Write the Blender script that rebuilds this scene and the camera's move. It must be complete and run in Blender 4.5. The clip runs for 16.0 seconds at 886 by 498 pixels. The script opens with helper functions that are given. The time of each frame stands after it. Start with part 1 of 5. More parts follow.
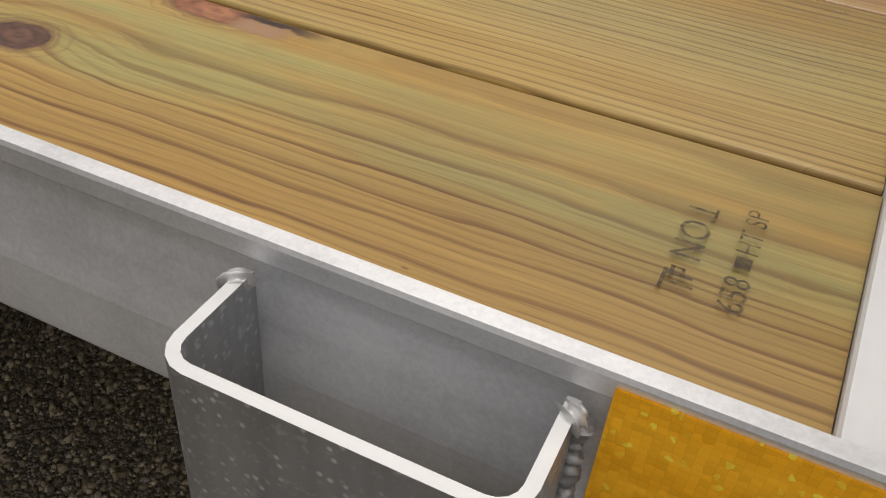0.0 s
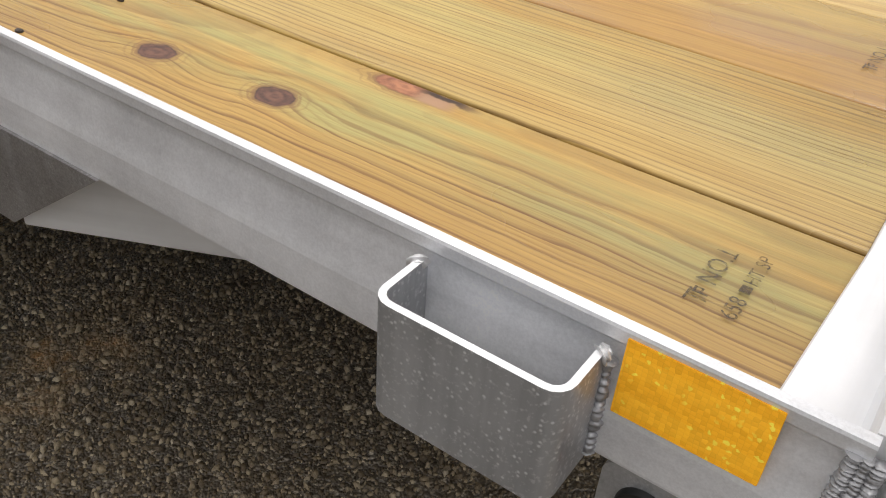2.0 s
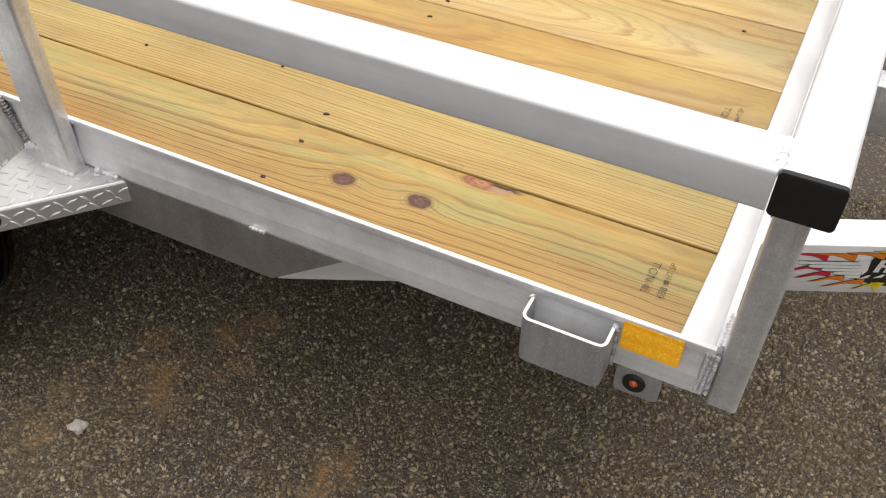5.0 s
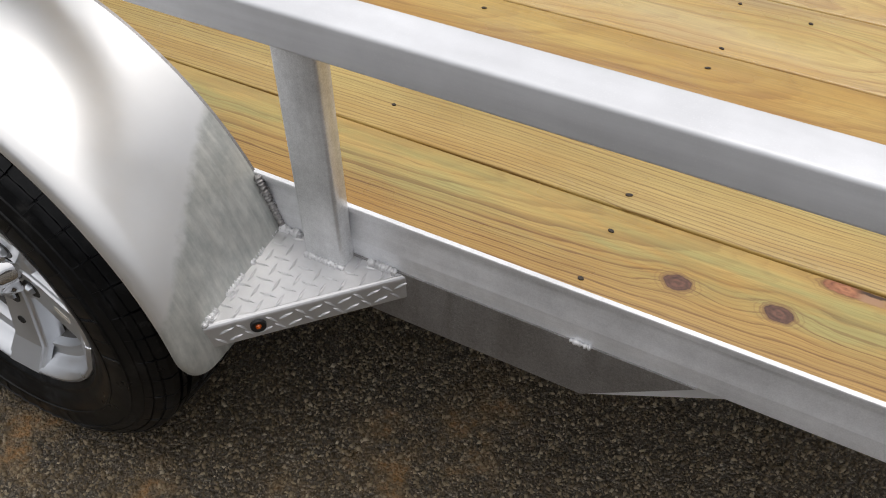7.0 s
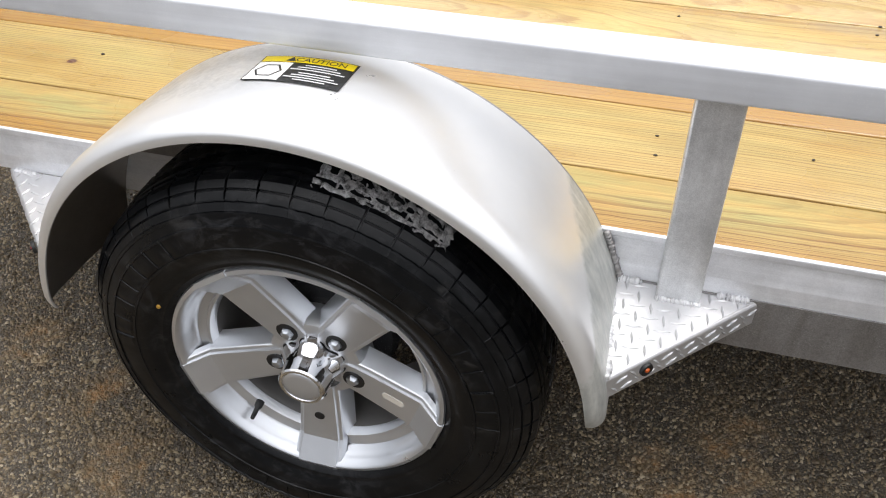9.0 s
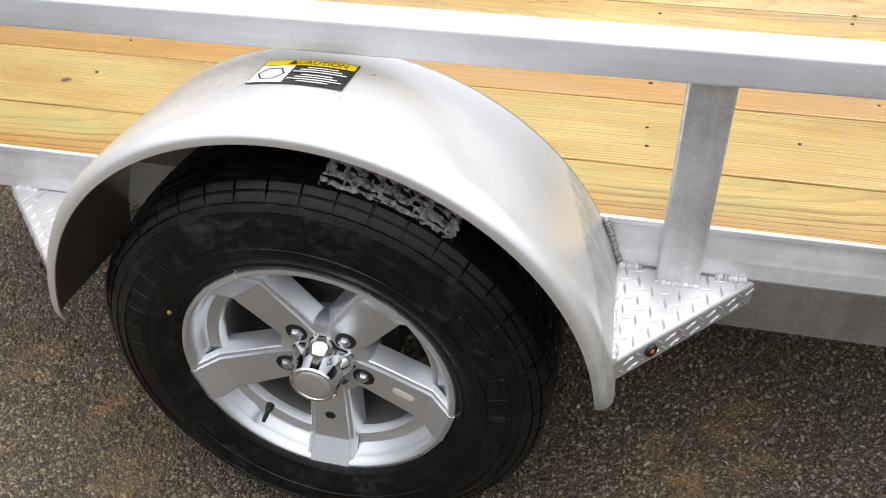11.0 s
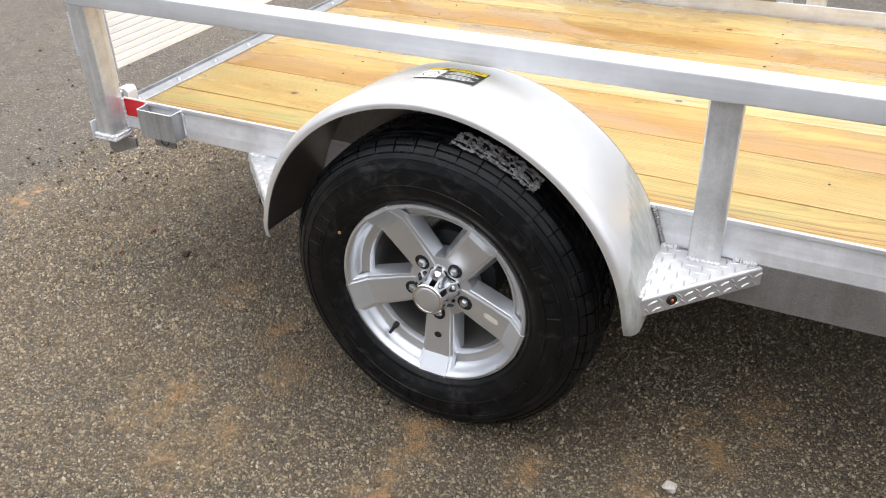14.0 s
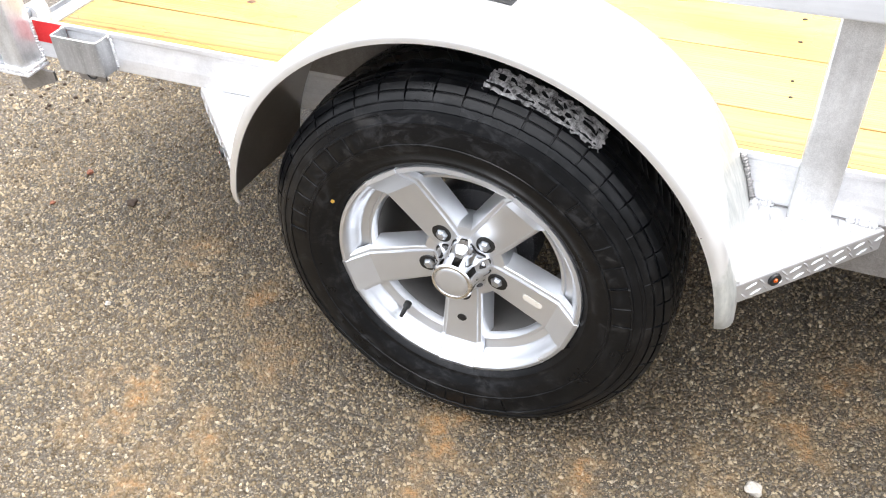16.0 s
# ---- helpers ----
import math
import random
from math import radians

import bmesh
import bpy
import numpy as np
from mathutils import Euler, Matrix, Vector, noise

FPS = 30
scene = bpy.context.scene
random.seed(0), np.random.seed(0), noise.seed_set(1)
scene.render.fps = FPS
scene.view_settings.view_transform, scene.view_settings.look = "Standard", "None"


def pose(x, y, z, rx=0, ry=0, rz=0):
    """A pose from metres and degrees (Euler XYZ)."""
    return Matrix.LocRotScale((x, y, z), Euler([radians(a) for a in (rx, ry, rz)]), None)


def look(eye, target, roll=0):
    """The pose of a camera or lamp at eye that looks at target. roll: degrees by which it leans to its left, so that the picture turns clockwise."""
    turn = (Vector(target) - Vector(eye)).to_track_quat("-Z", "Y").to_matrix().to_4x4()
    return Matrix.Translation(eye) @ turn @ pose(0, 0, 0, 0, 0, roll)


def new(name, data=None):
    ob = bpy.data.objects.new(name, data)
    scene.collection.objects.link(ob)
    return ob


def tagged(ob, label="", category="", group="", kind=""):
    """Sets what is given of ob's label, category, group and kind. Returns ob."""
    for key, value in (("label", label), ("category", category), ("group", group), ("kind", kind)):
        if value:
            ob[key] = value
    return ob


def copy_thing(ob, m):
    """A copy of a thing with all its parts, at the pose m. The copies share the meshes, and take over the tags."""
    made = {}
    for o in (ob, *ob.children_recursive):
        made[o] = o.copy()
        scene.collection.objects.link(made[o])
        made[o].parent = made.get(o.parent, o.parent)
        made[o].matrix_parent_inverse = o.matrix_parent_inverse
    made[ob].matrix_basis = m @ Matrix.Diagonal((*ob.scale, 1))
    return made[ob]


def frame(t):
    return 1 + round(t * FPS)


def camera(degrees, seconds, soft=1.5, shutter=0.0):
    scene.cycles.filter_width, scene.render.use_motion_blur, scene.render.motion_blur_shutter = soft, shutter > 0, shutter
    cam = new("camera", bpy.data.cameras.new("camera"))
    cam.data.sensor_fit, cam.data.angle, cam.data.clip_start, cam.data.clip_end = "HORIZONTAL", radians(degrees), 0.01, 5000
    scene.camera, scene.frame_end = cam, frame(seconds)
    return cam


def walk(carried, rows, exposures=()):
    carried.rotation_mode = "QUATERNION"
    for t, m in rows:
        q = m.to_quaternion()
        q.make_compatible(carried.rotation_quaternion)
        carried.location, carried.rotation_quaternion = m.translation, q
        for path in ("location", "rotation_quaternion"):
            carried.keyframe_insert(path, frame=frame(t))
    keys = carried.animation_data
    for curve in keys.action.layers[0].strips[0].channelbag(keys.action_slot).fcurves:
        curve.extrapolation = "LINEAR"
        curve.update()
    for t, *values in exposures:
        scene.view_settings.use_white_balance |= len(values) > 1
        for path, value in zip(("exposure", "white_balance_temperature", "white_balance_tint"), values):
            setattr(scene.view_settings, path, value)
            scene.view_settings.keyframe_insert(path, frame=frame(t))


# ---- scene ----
cam = camera(53.9, 16.0, 1.1)
SKY, SUN = 1.75, 2.3
EXPOSURES = [(t, e, k, 12) for t, e, k in ((0.0, -1.3, 6950), (0.5, -0.98, 6900), (1.0, -0.92, 6850), (1.5, -0.66, 6650), (2.0, -0.66, 6650), (2.5, -0.48, 6750), (3.0, 0.02, 6750), (5.5, -0.72, 6750), (6.0, -0.78, 6750), (6.5, -1.04, 6620), (7.0, -1.06, 6500), (7.5, -0.92, 6450), (8.0, -0.16, 6400), (9.0, -0.3, 6350), (11.5, -0.24, 6350), (13.0, -0.08, 6300), (14.5, 0.0, 6250), (15.5, 0.52, 6250), (16.0, 0.9, 6250))]
PATH = [
    (0, (-0.082, -0.139, 0.622), (-0.67, 1.3, -0.636), 5.3),
    (0.5, (-0.068, -0.154, 0.626), (-0.691, 1.318, -0.576), 5.6),
    (1, (-0.032, -0.191, 0.649), (-0.719, 1.313, -0.476), 4.8),
    (1.5, (-0.01, -0.258, 0.681), (-0.818, 1.232, -0.381), 4.4),
    (2, (-0.018, -0.256, 0.707), (-0.889, 1.089, -0.49), 4.3),
    (2.5, (0.01, -0.33, 0.848), (-0.772, 0.857, -0.558), 3.7),
    (3, (0.035, -0.425, 1.019), (-0.687, 0.678, -0.485), 2.1),
    (3.2, (0.023, -0.455, 1.049), (-0.701, 0.659, -0.446), 2.0),
    (5.3, (-0.009, -0.618, 1.162), (-0.603, 0.695, -0.224), -0.1),
    (5.5, (-0.045, -0.621, 1.159), (-0.595, 0.722, -0.217), -0.2),
    (6, (-0.164, -0.665, 1.177), (-0.643, 0.764, -0.137), -1.6),
    (6.5, (-0.298, -0.652, 1.17), (-0.862, 0.715, -0.176), -0.6),
    (7, (-0.405, -0.575, 1.139), (-1.1, 0.65, -0.28), -1.3),
    (7.5, (-0.584, -0.555, 1.091), (-1.198, 0.631, -0.398), -2.0),
    (8, (-0.771, -0.607, 1.107), (-1.272, 0.616, -0.394), -3.1),
    (8.5, (-0.841, -0.734, 1.141), (-1.321, 0.611, -0.259), -1.8),
    (9, (-0.936, -0.856, 1.178), (-1.369, 0.59, -0.134), -1.0),
    (9.2, (-1.013, -0.9, 1.172), (-1.42, 0.586, -0.104), -1.6),
    (11.3, (-0.919, -0.898, 1.173), (-1.322, 0.578, -0.115), -2.7),
    (11.5, (-0.878, -0.889, 1.174), (-1.313, 0.576, -0.117), -3.3),
    (12, (-0.862, -0.919, 1.179), (-1.391, 0.519, -0.106), -4.0),
    (12.5, (-0.898, -1.034, 1.196), (-1.486, 0.436, -0.025), -2.4),
    (13, (-0.896, -1.181, 1.22), (-1.522, 0.338, 0.08), -1.2),
    (13.5, (-0.799, -1.282, 1.224), (-1.529, 0.234, 0.143), -1.7),
    (14, (-0.68, -1.347, 1.232), (-1.48, 0.151, 0.175), -1.9),
    (14.5, (-0.666, -1.338, 1.228), (-1.454, 0.148, 0.145), -2.3),
    (15, (-0.761, -1.269, 1.21), (-1.471, 0.199, 0.053), -2.5),
    (15.5, (-0.891, -1.175, 1.193), (-1.517, 0.257, -0.054), -3.0),
    (16, (-0.946, -1.048, 1.158), (-1.586, 0.333, -0.138), -2.8),
]
walk(cam, [(t, look(eye, target, roll)) for t, eye, target, roll in PATH], EXPOSURES)

# ---- light ----
world = bpy.data.worlds.new("overcast_sky")
scene.world = world
world.use_nodes = True
wn, wl = world.node_tree.nodes, world.node_tree.links
wn.clear()
w_sky = wn.new("ShaderNodeTexSky")
w_sky.sky_type = "NISHITA"
w_sky.sun_disc = False
w_sky.sun_elevation, w_sky.sun_rotation = radians(72), radians(41)
w_sky.dust_density, w_sky.air_density, w_sky.ozone_density = 6.0, 1.0, 1.0
w_sky_bg = wn.new("ShaderNodeBackground")
w_sky_bg.inputs["Strength"].default_value = 0.035
wl.new(w_sky.outputs[0], w_sky_bg.inputs["Color"])
# cloud cover: whiter and brighter towards the zenith, broken by soft cloud shapes
w_co = wn.new("ShaderNodeTexCoord")
w_sep = wn.new("ShaderNodeSeparateXYZ")
wl.new(w_co.outputs["Generated"], w_sep.inputs[0])
w_ramp = wn.new("ShaderNodeValToRGB")
w_ramp.color_ramp.elements[0].position, w_ramp.color_ramp.elements[0].color = 0.0, (0.25, 0.25, 0.255, 1)
w_ramp.color_ramp.elements[1].position, w_ramp.color_ramp.elements[1].color = 0.78, (1.33, 1.33, 1.315, 1)
w_mid = w_ramp.color_ramp.elements.new(0.32)
w_mid.color = (0.45, 0.455, 0.46, 1)
wl.new(w_sep.outputs["Z"], w_ramp.inputs[0])
w_noise = wn.new("ShaderNodeTexNoise")
w_noise.inputs["Scale"].default_value = 2.2
w_noise.inputs["Detail"].default_value = 4
wl.new(w_co.outputs["Generated"], w_noise.inputs["Vector"])
w_cl = wn.new("ShaderNodeMapRange")
w_cl.inputs["From Min"].default_value, w_cl.inputs["From Max"].default_value = 0.3, 0.7
w_cl.inputs["To Min"].default_value, w_cl.inputs["To Max"].default_value = 0.75, 1.15
wl.new(w_noise.outputs[0], w_cl.inputs["Value"])
w_mul = wn.new("ShaderNodeMixRGB")
w_mul.blend_type = "MULTIPLY"
w_mul.inputs[0].default_value = 1.0
wl.new(w_ramp.outputs[0], w_mul.inputs[1])
wl.new(w_cl.outputs[0], w_mul.inputs[2])
w_bg = wn.new("ShaderNodeBackground")
w_bg.inputs["Strength"].default_value = SKY
wl.new(w_mul.outputs[0], w_bg.inputs["Color"])
w_add = wn.new("ShaderNodeAddShader")
w_out = wn.new("ShaderNodeOutputWorld")
wl.new(w_sky_bg.outputs[0], w_add.inputs[0])
wl.new(w_bg.outputs[0], w_add.inputs[1])
wl.new(w_add.outputs[0], w_out.inputs[0])
sun_data = bpy.data.lights.new("sun", "SUN")
sun_data.energy, sun_data.angle, sun_data.color = SUN, radians(40), (1.0, 0.97, 0.92)
sun_lamp = new("sun", sun_data)
sun_lamp.matrix_world = look((0.6, 1.7, 7.4), (-0.9, 0.0, 0.0))


# ---- materials ----
class Nodes:
    """A short way to write a node material."""

    def __init__(self, name):
        self.mat = bpy.data.materials.new(name)
        self.mat.use_nodes = True
        self.n, self.l = self.mat.node_tree.nodes, self.mat.node_tree.links
        self.bsdf = self.n["Principled BSDF"]

    def put(self, socket, value):
        if isinstance(value, bpy.types.NodeSocket):
            self.l.new(value, socket)
        elif isinstance(value, (tuple, list)) and len(value) == 3 and socket.type == "RGBA":
            socket.default_value = (*value, 1)
        else:
            socket.default_value = value

    def math(self, op, a, b=0.0, c=None, clamp=False):
        m = self.n.new("ShaderNodeMath")
        m.operation, m.use_clamp = op, clamp
        self.put(m.inputs[0], a)
        self.put(m.inputs[1], b)
        if c is not None:
            self.put(m.inputs[2], c)
        return m.outputs[0]

    def coord(self, kind="Object", scale=(1, 1, 1), shift=(0, 0, 0), turn=(0, 0, 0)):
        c = self.n.new("ShaderNodeTexCoord")
        m = self.n.new("ShaderNodeMapping")
        m.inputs["Location"].default_value = shift
        m.inputs["Rotation"].default_value = [radians(a) for a in turn]
        m.inputs["Scale"].default_value = scale
        self.l.new(c.outputs[kind], m.inputs[0])
        return m.outputs[0]

    def noise(self, vec, scale=5.0, detail=3.0, rough=0.5, distort=0.0):
        t = self.n.new("ShaderNodeTexNoise")
        self.l.new(vec, t.inputs["Vector"])
        for key, v in (("Scale", scale), ("Detail", detail), ("Roughness", rough), ("Distortion", distort)):
            t.inputs[key].default_value = v
        return t.outputs[0]

    def cells(self, vec, scale, feature="F1", out="Color", rand=1.0):
        t = self.n.new("ShaderNodeTexVoronoi")
        t.feature = feature
        self.l.new(vec, t.inputs["Vector"])
        t.inputs["Scale"].default_value = scale
        t.inputs["Randomness"].default_value = rand
        return t.outputs[out]

    def ramp(self, fac, stops, mode="LINEAR"):
        r = self.n.new("ShaderNodeValToRGB")
        r.color_ramp.interpolation = mode
        e = r.color_ramp.elements
        while len(e) < len(stops):
            e.new(0.5)
        for el, (p, c) in zip(e, stops):
            el.position, el.color = p, (*c, 1) if isinstance(c, tuple) else (c, c, c, 1)
        self.l.new(fac, r.inputs[0])
        return r.outputs[0]

    def span(self, v, a, b, c=0.0, d=1.0, smooth=False):
        r = self.n.new("ShaderNodeMapRange")
        r.interpolation_type = "SMOOTHSTEP" if smooth else "LINEAR"
        self.put(r.inputs["Value"], v)
        for key, x in (("From Min", a), ("From Max", b), ("To Min", c), ("To Max", d)):
            r.inputs[key].default_value = x
        return r.outputs[0]

    def mix(self, fac, a, b, mode="MIX"):
        m = self.n.new("ShaderNodeMixRGB")
        m.blend_type = mode
        for s, v in zip(m.inputs, (fac, a, b)):
            self.put(s, v)
        return m.outputs[0]

    def split(self, vec):
        s = self.n.new("ShaderNodeSeparateXYZ")
        self.l.new(vec, s.inputs[0])
        return s.outputs

    def random(self):
        return self.n.new("ShaderNodeObjectInfo").outputs["Random"]

    def bump(self, height, strength=0.3, far=0.001):
        b = self.n.new("ShaderNodeBump")
        b.inputs["Strength"].default_value, b.inputs["Distance"].default_value = strength, far
        self.l.new(height, b.inputs["Height"])
        self.l.new(b.outputs[0], self.bsdf.inputs["Normal"])

    def done(self, **kw):
        for key, v in kw.items():
            self.put(self.bsdf.inputs[key.replace("_", " ")], v)
        return self.mat


def metal(name, colour, rough, streak=(1, 1, 1), speck=0.0, spread=0.12, dull=0.0, grain=0.05, sand=0.0):
    """Bare metal: cloudy tone, drawn streaks and dried or wet drops."""
    m = Nodes(name)
    big = m.noise(m.coord(scale=(1, 1, 1)), 9.0, 4.0, 0.6)
    fine = m.noise(m.coord(scale=streak), 90.0 if grain > 0.03 else 40.0, 3.0 if grain > 0.03 else 1.0, 0.55)
    cloud = m.noise(m.coord(shift=(3, 1, 2)), 42.0, 5.0 if grain > 0.03 else 2.0, 0.6)
    drops = m.cells(m.coord(), 380.0, out="Distance")
    spots = m.math("MULTIPLY", m.span(drops, 0.10, 0.34, 1, 0), m.span(m.noise(m.coord(), 30.0, 4), 0.40, 0.58))
    shade = m.math("ADD", m.span(big, 0.25, 0.75, 1 - spread, 1 + spread), m.span(fine, 0.3, 0.7, -grain, grain))
    shade = m.math("ADD", shade, m.span(cloud, 0.3, 0.7, -4 * grain * spread, 4 * grain * spread))
    if sand:
        grit = m.noise(m.coord(), 620.0, 2.0, 0.7)
        pit = m.noise(m.coord(shift=(1, 2, 3)), 210.0, 3.0, 0.7)
        shade = m.math("ADD", shade, m.math("ADD", m.span(grit, 0.35, 0.65, -sand, sand), m.span(pit, 0.35, 0.65, -0.5 * sand, 0.5 * sand)))
    col = m.mix(1.0, colour, shade, "MULTIPLY")
    col = m.mix(m.math("MULTIPLY", spots, speck), col, (0.88, 0.89, 0.90))
    r = m.math("ADD", m.span(fine, 0.3, 0.7, rough - grain, rough + grain), m.span(big, 0.3, 0.7, -0.02, 0.08), clamp=True)
    if grain > 0.03:
        m.bump(m.math("ADD", fine, m.math("MULTIPLY", spots, speck)), 1.6 * grain, 0.0006)
    return m.done(Base_Color=col, Metallic=m.math("SUBTRACT", 1.0 - dull, m.math("MULTIPLY", spots, speck * (1 - dull))), Roughness=r)


M_ALU = metal("mill_aluminium", (0.84, 0.85, 0.875), 0.36, (0.03, 1, 1), 0.25, 0.18, 0.60, 0.06, 0.05)
M_BEAM = metal("beam_aluminium", (0.80, 0.81, 0.83), 0.45, (1, 0.05, 1), 0.15, 0.08, 0.85, 0.05)
M_TUBE = metal("tube_aluminium", (0.70, 0.715, 0.745), 0.42, (0.05, 0.3, 1), 0.20, 0.09, 0.80, 0.06)
M_POST = metal("post_aluminium", (0.70, 0.71, 0.72), 0.40, (1, 1, 0.04), 0.3, 0.20, 0.36, 0.10, 0.11)
M_ARM = metal("tongue_aluminium", (0.86, 0.87, 0.88), 0.42, (0.04, 1, 1), 0.2, 0.08, 0.7)
M_DULL = metal("dull_and_shaded_aluminium", (0.34, 0.33, 0.325), 0.48, (1, 1, 0.10), 0.25, 0.16, 0.2, 0.10, 0.14)
M_SILL = metal("grey_sill_aluminium", (0.47, 0.48, 0.495), 0.36, (1, 1, 0.3), 0.30, 0.20, 0.40, 0.08, 0.10)
M_TREAD = metal("tread_plate_aluminium", (0.66, 0.66, 0.67), 0.36, (1, 1, 1), 0.0, 0.10, 0.25, 0.04)
M_WELD = metal("weld_bead", (0.78, 0.78, 0.79), 0.34, (1, 1, 1), 0.3, 0.15, 0.55)
M_SOOT = metal("sooted_weld", (0.40, 0.40, 0.41), 0.40, (1, 1, 1), 0.4, 0.25, 0.35)
M_BARREL = metal("shade_dark_barrel", (0.14, 0.135, 0.13), 0.55, (1, 1, 1), 0.0, 0.25, 0.5, 0.04)
M_CHROME = metal("chrome", (0.82, 0.82, 0.83), 0.05, (1, 1, 1), 0.0, 0.03, grain=0.02)
M_SILVER = metal("silver_wheel_paint", (0.70, 0.72, 0.75), 0.29, (1, 1, 1), 0.0, 0.02, 0.20, 0.015)
M_MACHINED = metal("machined_wheel_face", (0.59, 0.56, 0.52), 0.40, (1, 1, 1), 0.0, 0.03, 0.0, 0.02)
M_ZINC = metal("zinc_plated_steel", (0.55, 0.58, 0.62), 0.3, (1, 1, 1), 0.0, 0.1, grain=0.02)
M_DARKSTEEL = metal("dark_steel", (0.07, 0.07, 0.075), 0.5, (1, 1, 1), 0.3, 0.3, 0.4)


def flecked_metal():
    """Dull grey bent aluminium, pale flecks and specks all over, rain runs down the sides."""
    m = Nodes("flecked_grey_aluminium")
    co = m.coord()
    big = m.noise(co, 12.0, 4.0, 0.6)
    runs = m.noise(m.coord(scale=(1, 1, 0.06)), 62.0, 3.0, 0.6)
    flake = m.span(m.noise(co, 330.0, 3.0, 0.6), 0.56, 0.66)
    pale = m.span(m.cells(co, 290.0, out="Distance"), 0.14, 0.30, 1, 0)
    pale = m.math("MULTIPLY", pale, m.span(m.split(m.cells(co, 290.0))[0], 0.30, 0.40))
    shade = m.math("ADD", m.span(big, 0.3, 0.7, 0.84, 1.14), m.span(runs, 0.35, 0.65, -0.16, 0.12))
    col = m.mix(1.0, (0.43, 0.44, 0.455), shade, "MULTIPLY")
    col = m.mix(m.math("MULTIPLY", flake, 0.55), col, (0.68, 0.69, 0.70))
    col = m.mix(m.math("MULTIPLY", pale, 0.62), col, (0.80, 0.80, 0.80))
    m.bump(m.math("ADD", m.noise(co, 420.0, 3.0, 0.6), pale), 0.14, 0.0006)
    return m.done(Base_Color=col, Metallic=m.math("SUBTRACT", 0.60, m.math("MULTIPLY", pale, 0.40)), Roughness=m.span(big, 0.3, 0.7, 0.32, 0.44))


M_POCKET = flecked_metal()


def rolled_sheet():
    """Bright rolled aluminium: cloudy tone and a dull grey-green patch low on the leading end."""
    m = Nodes("rolled_aluminium")
    co = m.coord()
    x, y, z = m.split(co)
    turn = m.math("ARCTAN2", m.math("SUBTRACT", z, 0.316), m.math("SUBTRACT", x, -1.322))
    pack = m.n.new("ShaderNodeCombineXYZ")
    m.put(pack.inputs[0], m.math("MULTIPLY", turn, 1.1))
    m.put(pack.inputs[1], m.math("MULTIPLY", y, 42.0))
    drag = m.noise(pack.outputs[0], 3.2, 4.0, 0.6)
    cloud = m.noise(m.coord(shift=(3, 1, 2)), 11.0, 5.0, 0.6)
    blotch = m.noise(m.coord(scale=(1, 1, 0.5)), 60.0, 4.0, 0.65)
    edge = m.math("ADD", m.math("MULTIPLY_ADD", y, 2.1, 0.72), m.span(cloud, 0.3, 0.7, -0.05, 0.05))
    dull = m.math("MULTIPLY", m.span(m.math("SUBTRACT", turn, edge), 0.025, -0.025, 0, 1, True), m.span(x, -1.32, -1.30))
    shade = m.span(cloud, 0.3, 0.7, 0.965, 1.025)
    col = m.mix(1.0, (0.86, 0.86, 0.855), shade, "MULTIPLY")
    mottled = m.mix(m.span(blotch, 0.38, 0.66), (0.58, 0.585, 0.55), (0.40, 0.42, 0.40))
    mottled = m.mix(1.0, mottled, m.span(drag, 0.3, 0.7, 0.82, 1.15), "MULTIPLY")
    col = m.mix(m.math("MULTIPLY", dull, 0.92), col, mottled)
    # rear top: rain spots, plus the darker sky's reflection painted in as grey
    spots_and_reflection = m.math("MULTIPLY", m.math("MULTIPLY", m.span(turn, 1.50, 1.95, 0, 1, True), m.span(y, -0.165, -0.10, 0, 1, True)), m.span(m.noise(m.coord(shift=(7, 3, 1)), 75.0, 5.0, 0.75), 0.36, 0.64, 0.25, 0.85))
    col = m.mix(spots_and_reflection, col, (0.56, 0.565, 0.56))
    rough = m.math("ADD", m.span(cloud, 0.3, 0.7, 0.27, 0.32), m.math("MULTIPLY", m.math("MAXIMUM", dull, spots_and_reflection), 0.08))
    return m.done(Base_Color=col, Metallic=m.math("SUBTRACT", 0.72, m.math("MULTIPLY", dull, 0.22)), Roughness=rough)


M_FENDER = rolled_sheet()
# darker copy of the fender metal: the underside's shade put into its colour
M_INNER = metal("shaded_fender_underside", (0.50, 0.48, 0.455), 0.34, (1, 1, 1), 0.0, 0.15, 0.05, 0.04)


def plain(name, colour, rough, spread=0.1, scale=40.0, bump=0.1, **kw):
    m = Nodes(name)
    a = m.noise(m.coord(), scale, 4.0, 0.6)
    b = m.noise(m.coord(), scale * 6, 3.0, 0.6)
    f = m.math("ADD", m.span(a, 0.3, 0.7, 1 - spread, 1 + spread), m.span(b, 0.3, 0.7, -spread / 3, spread / 3))
    m.bump(b, bump, 0.0005)
    return m.done(Base_Color=m.mix(1.0, colour, f, "MULTIPLY"), Roughness=m.span(a, 0.3, 0.7, rough - 0.06, rough + 0.06), **kw)


M_CAP = plain("black_plastic", (0.008, 0.008, 0.009), 0.35)
M_GROMMET = plain("black_grommet", (0.01, 0.01, 0.01), 0.45)
M_AMBER = plain("amber_lens", (0.55, 0.10, 0.01), 0.12, 0.25, 300, Coat_Weight=0.6)
M_REDLENS = plain("red_lens", (0.35, 0.01, 0.01), 0.15, 0.25, 300, Coat_Weight=0.6)
M_INK = Nodes("stamp_ink")
M_INK = M_INK.done(Base_Color=(0.055, 0.04, 0.028), Roughness=0.7, Alpha=M_INK.span(M_INK.noise(M_INK.coord(scale=(1, 1.6, 1)), 260.0, 4.0, 0.7), 0.36, 0.60, 0.25, 0.92))
